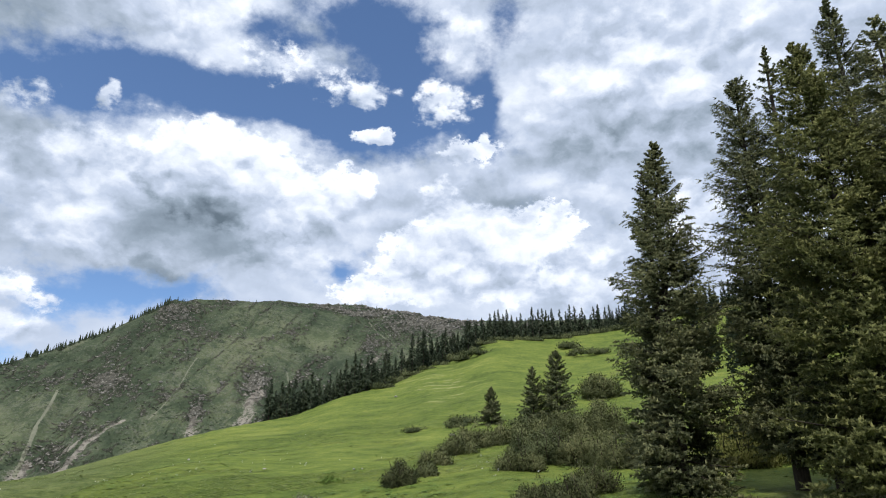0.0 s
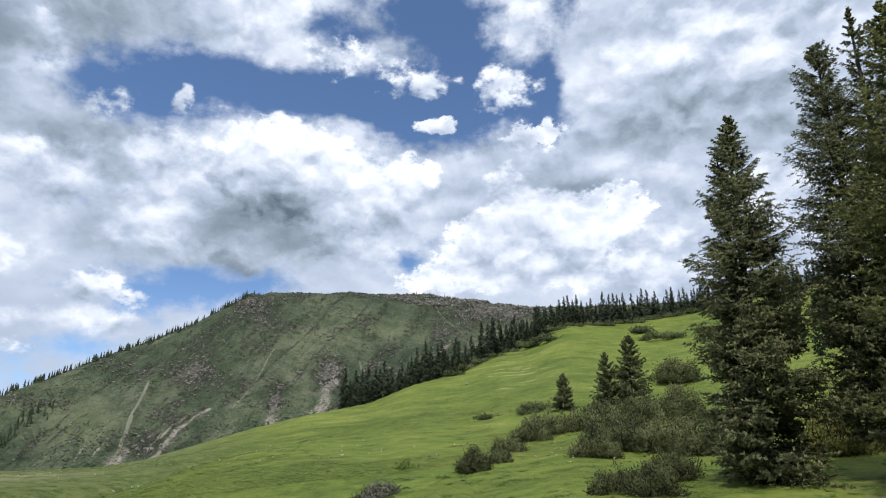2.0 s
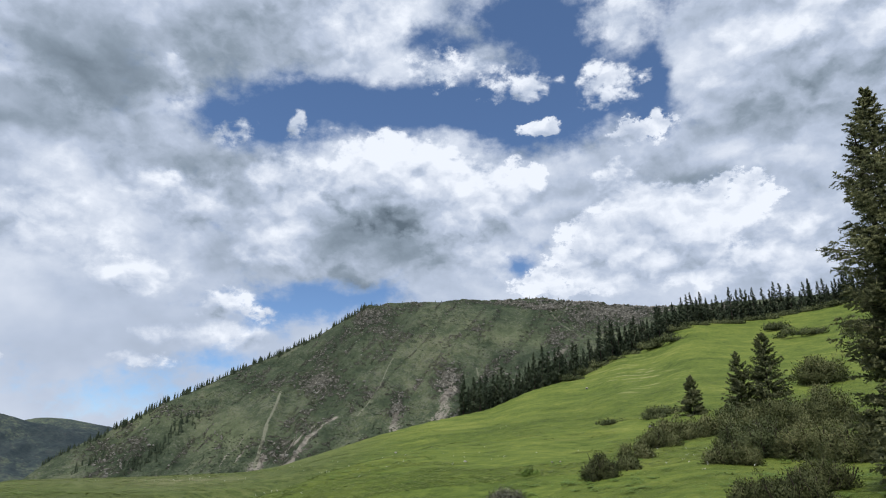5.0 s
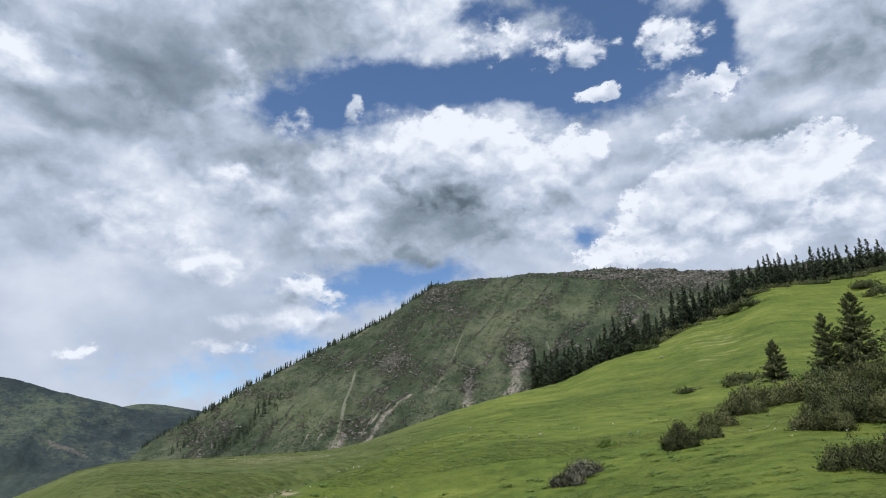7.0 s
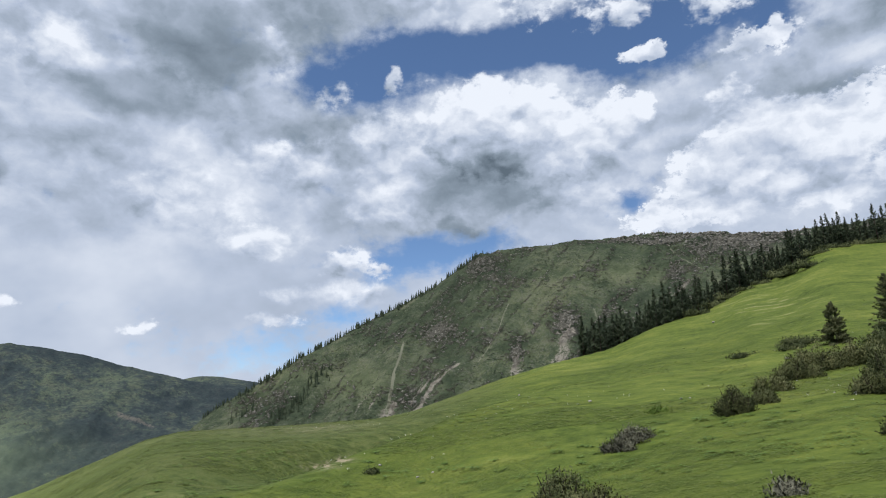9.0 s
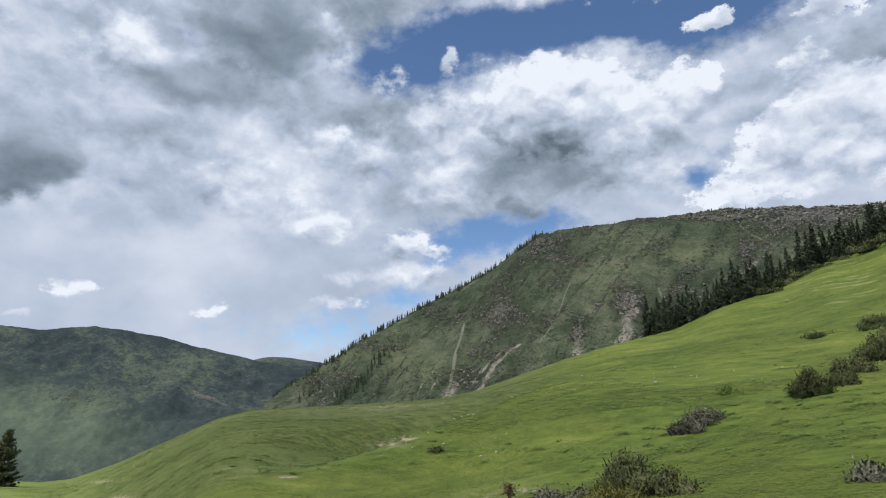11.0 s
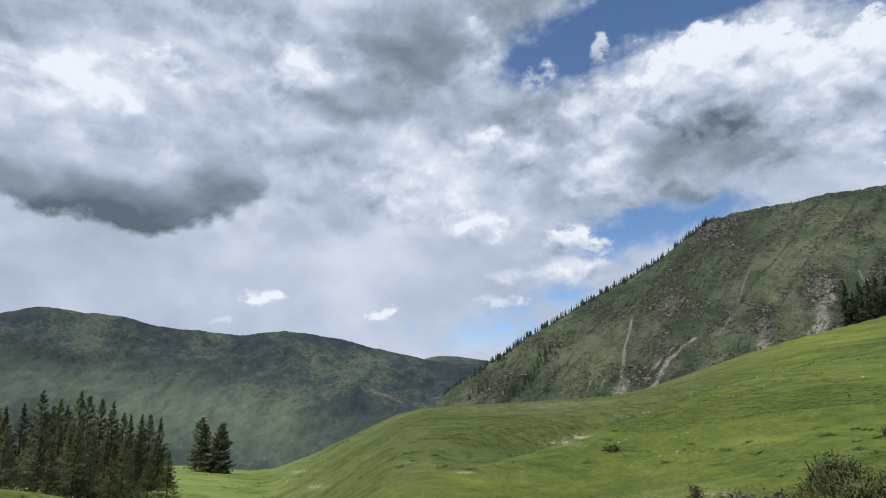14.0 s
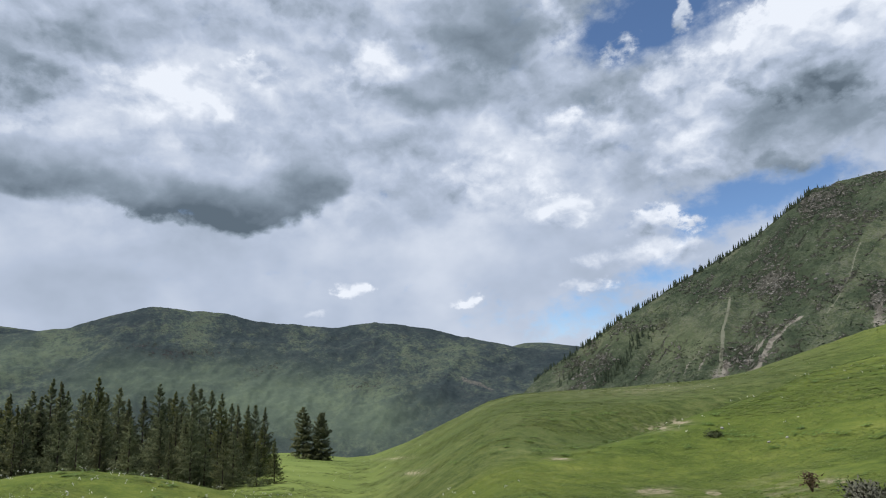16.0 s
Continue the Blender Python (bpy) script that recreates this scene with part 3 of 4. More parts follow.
def main_marks(az, el, x, y):
    wa, we = az + 2.0 * fractal(x / 70, y / 70, 5, 41, 0.6), el + 1.4 * fractal(x / 70, y / 70, 4, 43)
    rock = 0
    for a, e, da, de, k in ((23.3, 12.9, 2.4, 1.0, 0.5), (27.6, 7.0, 2.2, 1.4, 0.55), (16.4, 7.6, 1.3, 1.7, 0.6), (20.5, 5.5, 1.0, 1.2, 0.55), (6.6, 11.4, 1.3, 1.3, 0.55), (8, 14.3, 7, 0.4, 0.6), (1.5, 13.2, 4.5, 0.9, 0.62), (31, 1.3, 2.6, 1.0, 0.45), (38.6, 4.2, 2.2, 0.8, 0.35), (44, 1.2, 2.0, 0.9, 0.4), (29, 3.0, 1.8, 1.0, 0.35), (12, 9, 2, 1.0, 0.2), (18, 11.5, 1.5, 0.8, 0.25), (35, 7.0, 2.0, 0.6, 0.3)):
        rock = np.maximum(rock, k * lump(wa, we, a, e, da, de) ** 0.6)
    grit = 0.6 * rough_field(x / 22, y / 22, 47) + 0.4 * rough_field(x / 8, y / 8, 48)
    runs = rough_field((az + 0.6 * el) * 3.2 + 0.8 * fractal(x / 60, y / 60, 3, 57), el * 0.7, 58)
    scree = 0
    for a0, e0, a1, e1, w, k in ((16.2, 6.8, 17.8, 4.0, 0.42, 0.9), (20.2, 4.7, 20.7, 3.4, 0.35, 0.9), (32.2, 0.6, 32.9, -0.9, 0.50, 1.0), (26.4, 4.2, 28.3, 2.2, 0.11, 0.9), (27.8, 2.7, 30.2, 0.4, 0.20, 0.95), (28.0, 3.3, 29.6, 1.9, 0.09, 0.8), (29.6, 2.2, 31.2, 0.2, 0.12, 0.7), (33.3, 1.8, 34.4, 0.4, 0.10, 0.8), (34.0, 2.2, 35.4, 0.2, 0.09, 0.7), (5.5, 10.6, 6.8, 9.6, 0.3, 0.7)):
        scree = np.maximum(scree, k * strip(wa, we, a0, e0, a1, e1, w) * (0.25 + 0.6 * grit + 0.75 * runs))
    track = 0
    va, ve = az + 0.9 * fractal(x / 70, y / 70, 4, 51), el + 0.4 * fractal(x / 70, y / 70, 4, 53)
    for a0, e0, a1, e1, w, k in ((31.0, 6.3, 31.9, 3.6, 0.09, 0.95), (31.9, 3.6, 32.6, 0.0, 0.13, 0.95), (21.5, 9.4, 22.6, 6.8, 0.06, 0.7), (22.6, 6.8, 24.4, 4.4, 0.065, 0.7), (6.9, 13.2, 4.3, 11.0, 0.06, 0.8), (13.9, 8.6, 13.4, 7.2, 0.08, 0.6)):
        track = np.maximum(track, k * strip(va, ve, a0, e0, a1, e1, w) * (0.65 + 0.5 * grit))
    lush_lit = np.maximum(0.7 * lump(wa, we, 35.5, 2.6, 3.0, 1.3), np.maximum(0.6 * lump(wa, we, 42, 3.5, 5, 0.9), 0.5 * lump(wa, we, 11, 11.5, 4, 0.9)))
    # stony ribs that run down the slope aslant
    ribs = crests((az + 0.85 * el) / 1.5 + 1.2 * fractal(x / 120, y / 120, 3, 71), el / 5.0, 4, 73)
    rock = np.maximum(rock, 0.34 * np.clip((ribs - 0.62) * 6, 0, 1))
    return rock, scree, track, lush_lit


def far_marks(az, el, x, y):
    wa, we = az + 5 * fractal(x / 300, y / 300, 4, 61), el + 2.5 * fractal(x / 300, y / 300, 4, 63)
    rock = np.maximum(0.34 * lump(wa, we, 79, 4.0, 4, 1.0), np.maximum(0.3 * lump(wa, we, 72, 1.8, 3, 0.8), 0.3 * lump(wa, we, 63, 0, 3, 0.8)))
    scree = 0.8 * strip(wa, we, 53.5, 0.6, 51.5, -0.6, 0.25)
    # sunny patches between cloud shadows, put in as lighter green
    lush_lit = np.maximum(np.maximum(0.8 * lump(wa, we, 79, 1.2, 9, 2.0), lump(wa, we, 72, -0.6, 7, 2.4)), np.maximum(np.maximum(0.9 * lump(wa, we, 64, -2.8, 6, 2.4), lump(wa, we, 69, -1.2, 6, 2.6)), 0.6 * lump(wa, we, 91, 3.0, 5, 2.0)))
    return rock, scree, 0 * scree, np.clip(lush_lit, 0, 1)


main_slope = build_mountain("mountain", "steep rocky mountain with dark green scrub, outcrops and scree", SLOPE, (-44, 58), MAIN_CREST, MAIN_NEAR, MAIN_FAR, -75.0, 190, 900, (42, 7.0, 16), 100, main_marks)
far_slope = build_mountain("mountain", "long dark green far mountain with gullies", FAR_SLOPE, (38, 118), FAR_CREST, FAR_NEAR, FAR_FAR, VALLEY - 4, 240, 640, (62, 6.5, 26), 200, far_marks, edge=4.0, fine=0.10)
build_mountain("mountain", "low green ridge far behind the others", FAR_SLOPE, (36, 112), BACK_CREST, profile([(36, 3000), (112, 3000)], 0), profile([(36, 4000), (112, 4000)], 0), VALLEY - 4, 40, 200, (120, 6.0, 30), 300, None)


# ---- trees and shrubs ----
def sprigs(rng, base, way, length, width, face=None, lying=False):
    """One long triangle for each sprig of needles; with face, all turn their front that way, lying flat to it if so asked."""
    side = np.cross(way, rng.normal(size=base.shape))
    if lying:
        side = 0.04 * side + np.cross(face, way)
    side /= np.linalg.norm(side, axis=1)[:, None] + 1e-9
    if face is not None:
        side *= np.where(np.einsum("ij,ij->i", np.cross(side, way), face) < 0, -1.0, 1.0)[:, None]
    half = side * (np.asarray(width) / 2).reshape(-1, 1)
    tip = base + way * np.asarray(length).reshape(-1, 1)
    verts = np.stack([base - half, base + half, tip], 1).reshape(-1, 3)
    return verts, np.arange(len(verts)).reshape(-1, 3)


def unit(v):
    return v / (np.linalg.norm(v, axis=-1, keepdims=True) + 1e-9)


def leafy(name, verts, faces, normals, fresh_lit=None):
    """A mesh of leaves that is shaded as the rounded tufts that they make up."""
    me = mesh_of(name, verts, faces, True)
    me.normals_split_custom_set_from_vertices(np.asarray(normals, np.float32))
    if fresh_lit is not None:
        spread(me, "fresh_lit", fresh_lit)
    return me


def spruce_crown(rng, tall, wide, boughs, twigs, pieces, size, top_open=0.0, start=0.04, pointed=0.98, tiers=0, shoulder=1.0):
    """Boughs in loose whorls round the trunk, twigs along each bough, brushes of needles round each twig."""
    u = start + (1 - start) * (np.arange(boughs) + rng.random(boughs)) / boughs
    u = 1 - (1 - u) ** 0.92
    if tiers:
        u = np.clip((np.floor(u * tiers) + 0.5 + rng.normal(0, 0.2, boughs)) / tiers, start, 0.995)
    turn = rng.random(boughs) * 2 * math.pi
    shape = np.minimum(1, (1 - u) / shoulder) ** pointed * np.clip((u + 0.16) / 0.22, 0.75, 1)
    lobes = 1 + 0.16 * np.sin(turn * 2 + rng.random() * 6) + 0.16 * np.sin(u * 34 + turn)
    reach = wide * (shape * (0.50 + 0.62 * rng.random(boughs) ** 0.7) * lobes + 0.02)
    keep = rng.random(boughs) > top_open * np.clip((u - 0.45) * 2.5, 0, 0.8)
    u, turn, reach = u[keep], turn[keep], reach[keep]
    m = len(u)
    slope = -0.42 + 0.95 * u ** 1.3 + rng.normal(0, 0.14, m)
    out = np.stack([np.cos(turn), np.sin(turn), 0 * turn], -1)
    across = np.stack([-np.sin(turn), np.cos(turn), 0 * turn], -1)
    along = np.linspace(0.25, 1.0, twigs)[None] + rng.uniform(-0.05, 0.05, (m, twigs))
    root = np.zeros((m, twigs, 3))
    root += out[:, None] * (reach[:, None] * along)[..., None]
    root[..., 2] = (u * tall)[:, None] + reach[:, None] * (slope[:, None] * along + 0.28 * along ** 2.2)
    bough_tone = rng.random(m)
    verts, faces, normals, fresh_lit, total = [], [], [], [], 0
    for hand in (-1, 1):
        span = reach[:, None] * 0.42 * (1.15 - 0.75 * along) * rng.uniform(0.5, 1.2, (m, twigs)) + 0.006 * tall * (1 - 0.9 * u)[:, None]
        way = unit(out[:, None] * 0.8 + hand * across[:, None] * rng.uniform(0.2, 1.0, (m, twigs, 1)) + np.array([0, 0, -0.18]) + 0.25 * rng.normal(size=(m, twigs, 3)))
        t = (np.arange(pieces) + 0.3)[None, None] / pieces * rng.uniform(0.85, 1.05, (m, twigs, pieces))
        p = root[:, :, None] + way[:, :, None] * (span[..., None] * t)[..., None]
        d = unit(0.75 * way[:, :, None] + 0.62 * rng.normal(size=(m, twigs, pieces, 3)) + np.array([0, 0, 0.22]))
        lean = unit(0.55 * out[:, None, None] + 0.8 * d + np.array([0, 0, 0.30])).reshape(-1, 3)
        # new growth pales the tips; the crown's inner shade is painted in too
        young_lit = (bough_tone[:, None, None] * (0.3 + 0.7 * along[..., None]) * t).reshape(-1)
        p, d = p.reshape(-1, 3), d.reshape(-1, 3)
        fit = np.repeat(1.12 - 0.62 * u, twigs * pieces) * size
        v, f = sprigs(rng, p, d, fit * rng.uniform(0.6, 1.25, len(p)), fit * rng.uniform(0.40, 0.66, len(p)), lean)
        verts.append(v)
        faces.append(f + total)
        normals.append(np.repeat(lean, 3, 0))
        fresh_lit.append(np.repeat(young_lit, 3))
        total += len(v)
    # the leader and its short shoots
    k = max(16, pieces * 6)
    p = np.zeros((k, 3))
    p[:, 2] = tall * (1.0 - 0.12 * rng.random(k))
    d = unit(rng.normal(size=(k, 3)) * (0.5, 0.5, 0.3) + (0, 0, 0.8))
    v, f = sprigs(rng, p, d, 0.6 * size * rng.uniform(0.6, 1.4, k), 0.5 * size * rng.uniform(0.3, 0.5, k), d)
    verts.append(v)
    faces.append(f + total)
    normals.append(np.repeat(d, 3, 0))
    fresh_lit.append(np.full(len(v), 0.3))
    bough = [(np.array([0, 0, a * tall]), c) for a, c in zip(u, root[:, -1])]
    return (np.concatenate(verts), np.concatenate(faces), np.concatenate(normals), np.concatenate(fresh_lit)), bough


def tube(points, radii, sides=7):
    """A bent, tapered round stem."""
    points = np.asarray(points, float)
    ways = unit(np.gradient(points, axis=0))
    ref = np.array([0.3, 0.2, 1.0]) if abs(ways[0][2]) < 0.8 else np.array([1.0, 0.2, 0])
    a = unit(np.cross(ways, ref))
    b = np.cross(ways, a)
    turn = np.arange(sides) / sides * 2 * math.pi
    ring = a[:, None] * np.cos(turn)[None, :, None] + b[:, None] * np.sin(turn)[None, :, None]
    verts = points[:, None] + ring * np.asarray(radii)[:, None, None]
    return verts.reshape(-1, 3), sheet_faces(len(points), sides, True)


def joined(pieces):
    verts, faces, total = [], [], 0
    for v, f in pieces:
        verts.append(v)
        faces.append(f + total)
        total += len(v)
    return np.concatenate(verts), np.concatenate(faces)


def thing(name, label, category, at, group=""):
    ob = new(name)
    ob.empty_display_size = 0.3
    ob.matrix_basis = at
    return tagged(ob, label, category, group)


def stand(az, r, turn=0.0, size=1.0, sink=0.08):
    x, y, z = spot(az, r)
    return pose(x, y, z - sink, 0, 0, turn) @ Matrix.Scale(size, 4)


def build_spruce(seed, tall, wide, label, at, boughs, twigs, pieces, size, mat, limbs=0, top_open=0.0, group="", start=0.04, lean=0.0, pointed=0.98, tiers=0, shoulder=1.0):
    rng = np.random.default_rng(seed)
    tree = thing("spruce", label, "tree", at, group)
    (v, f, normals, fresh_lit), bough = spruce_crown(rng, tall, wide, boughs, twigs, pieces, size, top_open, start, pointed, tiers, shoulder)
    v[:, 0] += lean * np.clip(v[:, 2] / tall, 0, 1) ** 1.6
    z = np.linspace(-0.3, tall * 0.985, 9)
    bend = lean * np.clip(z / tall, 0, 1) ** 1.6
    part("trunk", mesh_of("trunk", *tube(np.stack([bend, 0 * z, z], -1), np.linspace(tall * 0.017, tall * 0.0015, 9)), True), BARK, tree)
    if limbs:
        chosen = [bough[i] for i in rng.choice(len(bough), min(limbs, len(bough)), replace=False)]
        made = []
        for a, c in chosen:
            mid = (a + c) / 2 + np.array([0, 0, -0.05 * tall * 0.1])
            pts = np.array([a, mid, c])
            pts[:, 0] += lean * np.clip(pts[:, 2] / tall, 0, 1) ** 1.6
            made.append(tube(pts, (0.035, 0.022, 0.008), 4))
        tagged(part("limbs", mesh_of("limbs", *joined(made), True), BARK, tree), kind="stuff")
    part("crown", leafy("crown", v, f, normals, fresh_lit), mat, tree)
    return tree


def shrub_leaves(rng, wide, deep, tall, clumps, per, size, upright=0.6):
    """Rounded heads of sprigs that crowd together into one uneven bush."""
    k = int(np.clip(clumps / 26, 6, 18))
    hubs = np.stack([rng.uniform(-0.42, 0.42, k) * wide, rng.uniform(-0.42, 0.42, k) * deep, np.zeros(k)], -1)
    span = rng.uniform(0.07, 0.15, k) * min(wide, deep * 1.4) + 0.12 * tall
    high = tall * rng.uniform(0.4, 1.0, k) * (1 - 0.45 * np.abs(hubs[:, 0]) / (wide / 2 + 1e-6))
    pick = rng.integers(0, k, clumps)
    way = unit(rng.normal(size=(clumps, 3)))
    way[:, 2] = np.abs(way[:, 2]) * 0.9 + 0.1
    bumps = 0.84 + 0.2 * np.sin(way[:, 0] * 6 + pick * 2.1) * np.sin(way[:, 1] * 6 + pick) + 0.1 * np.sin(way[:, 2] * 11 + pick)
    shell = (bumps * rng.uniform(0.7, 1.0, clumps))[:, None]
    core = hubs[pick] + way * np.stack([span[pick], span[pick], high[pick]], -1) * shell
    off = rng.normal(size=(clumps * per, 3)) * (1.2, 1.2, 1.0)
    p = np.repeat(core, per, 0) + off * size
    p[:, 2] = np.maximum(p[:, 2], 0.0)
    d = unit(np.repeat(way, per, 0) * 0.7 + rng.normal(size=p.shape) * 0.5 + np.array([0, 0, upright]))
    lean = unit(np.repeat(unit(way * (1, 1, 0.8)), per, 0) + 0.32 * off + 0.25 * d)
    v, f = sprigs(rng, p, d, size * rng.uniform(0.6, 1.3, len(p)), size * rng.uniform(0.4, 0.7, len(p)), lean)
    # outer and upward sprigs are coloured lighter, as light from above would do
    fresh_lit = np.repeat(np.repeat(0.5 * rng.random(clumps) * shell[:, 0] + 0.7 * rng.random(k)[pick] - 0.25, per) * np.clip(d[:, 2], 0.2, 1), 3)
    return (v, f, np.repeat(lean, 3, 0), fresh_lit), hubs, high


def build_shrub(seed, wide, deep, tall, label, at, mat, clumps, per=8, size=0.16, category="shrub", group="", name="juniper_shrub", upright=0.6):
    rng = np.random.default_rng(seed)
    bush = thing(name, label, category, at, group)
    leaves, hubs, high = shrub_leaves(rng, wide, deep, tall, clumps, per, size, upright)
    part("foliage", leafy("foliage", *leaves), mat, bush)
    stems = []
    for h, t in zip(hubs, high):
        for _ in range(2):
            tip = h + np.array([rng.normal(0, 0.2) * t, rng.normal(0, 0.2) * t, t * 0.8])
            stems.append(tube(np.array([h * 0.6 + (0, 0, -0.1), (h + tip) / 2, tip]), (0.03, 0.022, 0.008), 5))
    tagged(part("stems", mesh_of("stems", *joined(stems), True), BARK, bush), kind="stuff")
    return bush


# The tall spruces beside the viewer
NEAR = "tall spruces beside the meadow"

def upto(az, r, el):
    """Height of a tree at that place whose top is seen at that elevation."""
    return EYE + r * math.tan(radians(el)) - spot(az, r)[2]


build_spruce(11, upto(-20.6, 23.5, 28.2), 1.75, "tall dark columnar spruce with a ragged top beside the meadow", stand(-19.8, 23.5), 700, 8, 16, 0.115, SPRUCE, 160, 0.12, NEAR, 0.0, 0.35, 0.8, 0, 0.5)
build_spruce(18, upto(-19.2, 23.2, 26.2), 0.75, "thin spruce grown close beside a columnar one", stand(-19.2, 23.4), 150, 6, 12, 0.10, SPRUCE, 90, 0.45, NEAR, 0.3, 0.06, 0.6, 34, 0.4)
build_spruce(12, upto(-28.6, 24, 31.7), 1.3, "thin spruce with sparse bare upper branches", stand(-28.2, 24.0), 1100, 7, 11, 0.11, SPRUCE, 160, 0.30, NEAR, 0.10, 0.15, 0.55, 0, 0.4)
build_spruce(13, upto(-31.5, 23.5, 33.8), 1.15, "tall thin dark spruce among others", stand(-30.9, 23.5), 420, 7, 12, 0.105, SPRUCE, 160, 0.35, NEAR, 0.05, 0.25, 0.8, 0, 0.6)
build_spruce(14, upto(-33.4, 20, 32.8), 1.85, "broad yellow-green spruce with dense hanging branches", stand(-34.6, 20.0), 860, 8, 15, 0.115, SPRUCE_SUN, 120, 0.10, NEAR, 0.06, -0.35, 0.75, 0, 0.5)
build_spruce(15, upto(-36.6, 23, 35.4), 1.9, "very tall dark spruce with a pointed top", stand(-36.9, 23.0), 640, 8, 13, 0.115, SPRUCE, 120, 0.15, NEAR, 0.0, 0, 0.8, 0, 0.55)
build_spruce(16, upto(-39.6, 20.5, 33.0), 1.9, "dense green spruce with drooping branches", stand(-39.8, 20.5), 520, 8, 12, 0.12, SPRUCE, 100, 0.15, NEAR, 0.0, 0, 0.8, 0, 0.55)
build_spruce(17, 15.5, 3.0, "tall dark spruce behind the others", stand(-45, 25), 240, 7, 8, 0.18, SPRUCE, 60, 0.4, NEAR, 0.04, 0, 0.9, 30)

# Small spruces on the open slope
SLOPE_GROUP = "small spruces on the open slope"
build_spruce(21, upto(-4.3, 82, 7.6), 1.75, "small dark spruce among juniper on the slope", stand(-4.3, 82), 150, 6, 9, 0.22, SPRUCE, 0, 0, SLOPE_GROUP, 0.03, 0, 0.8)
build_spruce(22, upto(-8.0, 80, 9.3), 1.9, "slender spruce beside a broader one on the slope", stand(-8.0, 80), 190, 6, 9, 0.22, SPRUCE, 0, 0, SLOPE_GROUP, 0.03, 0, 0.75)
build_spruce(23, upto(-10.1, 80, 10.7), 2.9, "broad dark spruce on the open slope", stand(-10.1, 80), 250, 7, 10, 0.24, SPRUCE, 0, 0, SLOPE_GROUP, 0.03, 0, 0.75, 14)

# The wood below the meadow
rng = np.random.default_rng(31)
WOOD = "dense spruce wood below the meadow"
kinds = []
for k in range(6):
    kinds.append(build_spruce(40 + k, 10.0, (3.2, 2.7, 3.5, 2.9, 3.6, 3.1)[k], "dark spruce in a dense wood below the meadow", pose(0, 0, 0), (190, 170, 200, 180, 210, 190)[k], 5, 4, 0.28, (WOOD_SPRUCE, SPRUCE, WOOD_SPRUCE, SPRUCE_SUN, WOOD_SPRUCE, SPRUCE)[k], 0, 0.1, WOOD, 0.0, 0, (1.15, 1.3, 1.1, 1.2, 1.05, 1.3)[k]))
# azimuth and elevation of the tops of the trees that stand out, far row and near row
TALL_ROW = [(87.4, 1.8), (86.8, 1.6), (85.3, 0.9), (84.3, 1.9), (82.8, 1.0), (82.1, 0.1), (81.0, 0.3), (79.9, 1.2), (78.7, 0.6), (78.2, 0.1), (77.4, 1.1), (76.8, 0.7), (75.9, 0.5), (75.1, 0.3), (74.3, -0.6), (73.8, -0.7), (73.0, -0.8), (72.4, -0.8), (71.6, -1.0), (88.6, 1.0), (90.1, 0.6), (92.5, 1.2), (94.6, 0.8)]
LOW_ROW = [(77.4, -1.9), (76.3, -2.3), (83.9, -0.9), (74.1, -2.6), (72.2, -3.9), (70.8, -3.6), (79.7, -1.9), (86.7, -0.3), (89.5, 0.0), (79.0, -2.5), (74.9, -3.0), (85.5, -1.2), (81.9, -1.2), (92.0, -0.4), (95.0, -0.8)]
grown = [(a, rng.uniform(74, 84), e) for a, e in TALL_ROW] + [(a, rng.uniform(55, 59), e) for a, e in LOW_ROW]
for _ in range(46):
    a = rng.uniform(71.5, 98)
    grown.append((a, rng.uniform(61, 72), rng.uniform(-3.2, -1.2) + np.clip((a - 76) * 0.16, -0.6, 1.8)))
for _ in range(24):
    a = rng.uniform(73, 98)
    grown.append((a, rng.uniform(82, 98), rng.uniform(-1.6, -0.2) + np.clip((a - 76) * 0.12, -0.5, 1.2)))
for i, (a, r, e) in enumerate(grown):
    m = stand(a, r, rng.uniform(0, 360), upto(a, r, e) / 10, 0.15)
    tree = kinds[i] if i < 6 else copy_thing(kinds[int(rng.integers(0, 6))], m)
    tree.matrix_basis = m

PAIR = "two spruces at the meadow's edge"
build_spruce(51, upto(68.4, 120, -1.25), 2.0, "dark spruce standing with another at the meadow's edge", stand(68.4, 120), 190, 6, 8, 0.32, SPRUCE, 0, 0, PAIR, 0.03, 0, 0.6, 16, 0.8)
build_spruce(52, upto(67.0, 120, -1.8), 2.0, "dark spruce standing with another at the meadow's edge", stand(66.9, 120), 180, 6, 8, 0.32, SPRUCE, 0, 0, PAIR, 0.03, 0, 0.55, 16, 0.8)

# The row of spruces along the crest
CREST = "spruce wood along the crest"
far_kinds = [build_spruce(60 + k, 10.0, (2.2, 1.7, 2.5, 1.9, 2.1)[k], "dark spruce in the wood along the crest", pose(0, 0, 0), 84, 3, 3, 0.55, FAR_SPRUCE, 0, 0, CREST, 0.02, 0, (1.15, 1.0, 1.2, 1.05, 1.1)[k]) for k in range(5)]
places, behind = [], []
for a in np.arange(-27, 15.5, 0.30):
    far = float(REACH(a))
    for row in range(2):
        b = a + rng.uniform(-0.2, 0.2)
        size = rng.uniform(1.05, 1.85) if a < 3 else rng.uniform(0.85, 1.55)
        if a > 9:
            size *= 0.8
        (behind if row else places).append((b, far + rng.uniform(3, 12) + row * rng.uniform(6, 16), size))
for _ in range(46):
    behind.append((rng.uniform(-33, -21.5), rng.uniform(140, 320), rng.uniform(0.9, 1.5)))
for i, (a, r, size) in enumerate(places):
    m = stand(a, r, rng.uniform(0, 360), size, 0.3)
    tree = far_kinds[i] if i < 5 else copy_thing(far_kinds[int(rng.integers(0, 5))], m)
    tree.matrix_basis = m
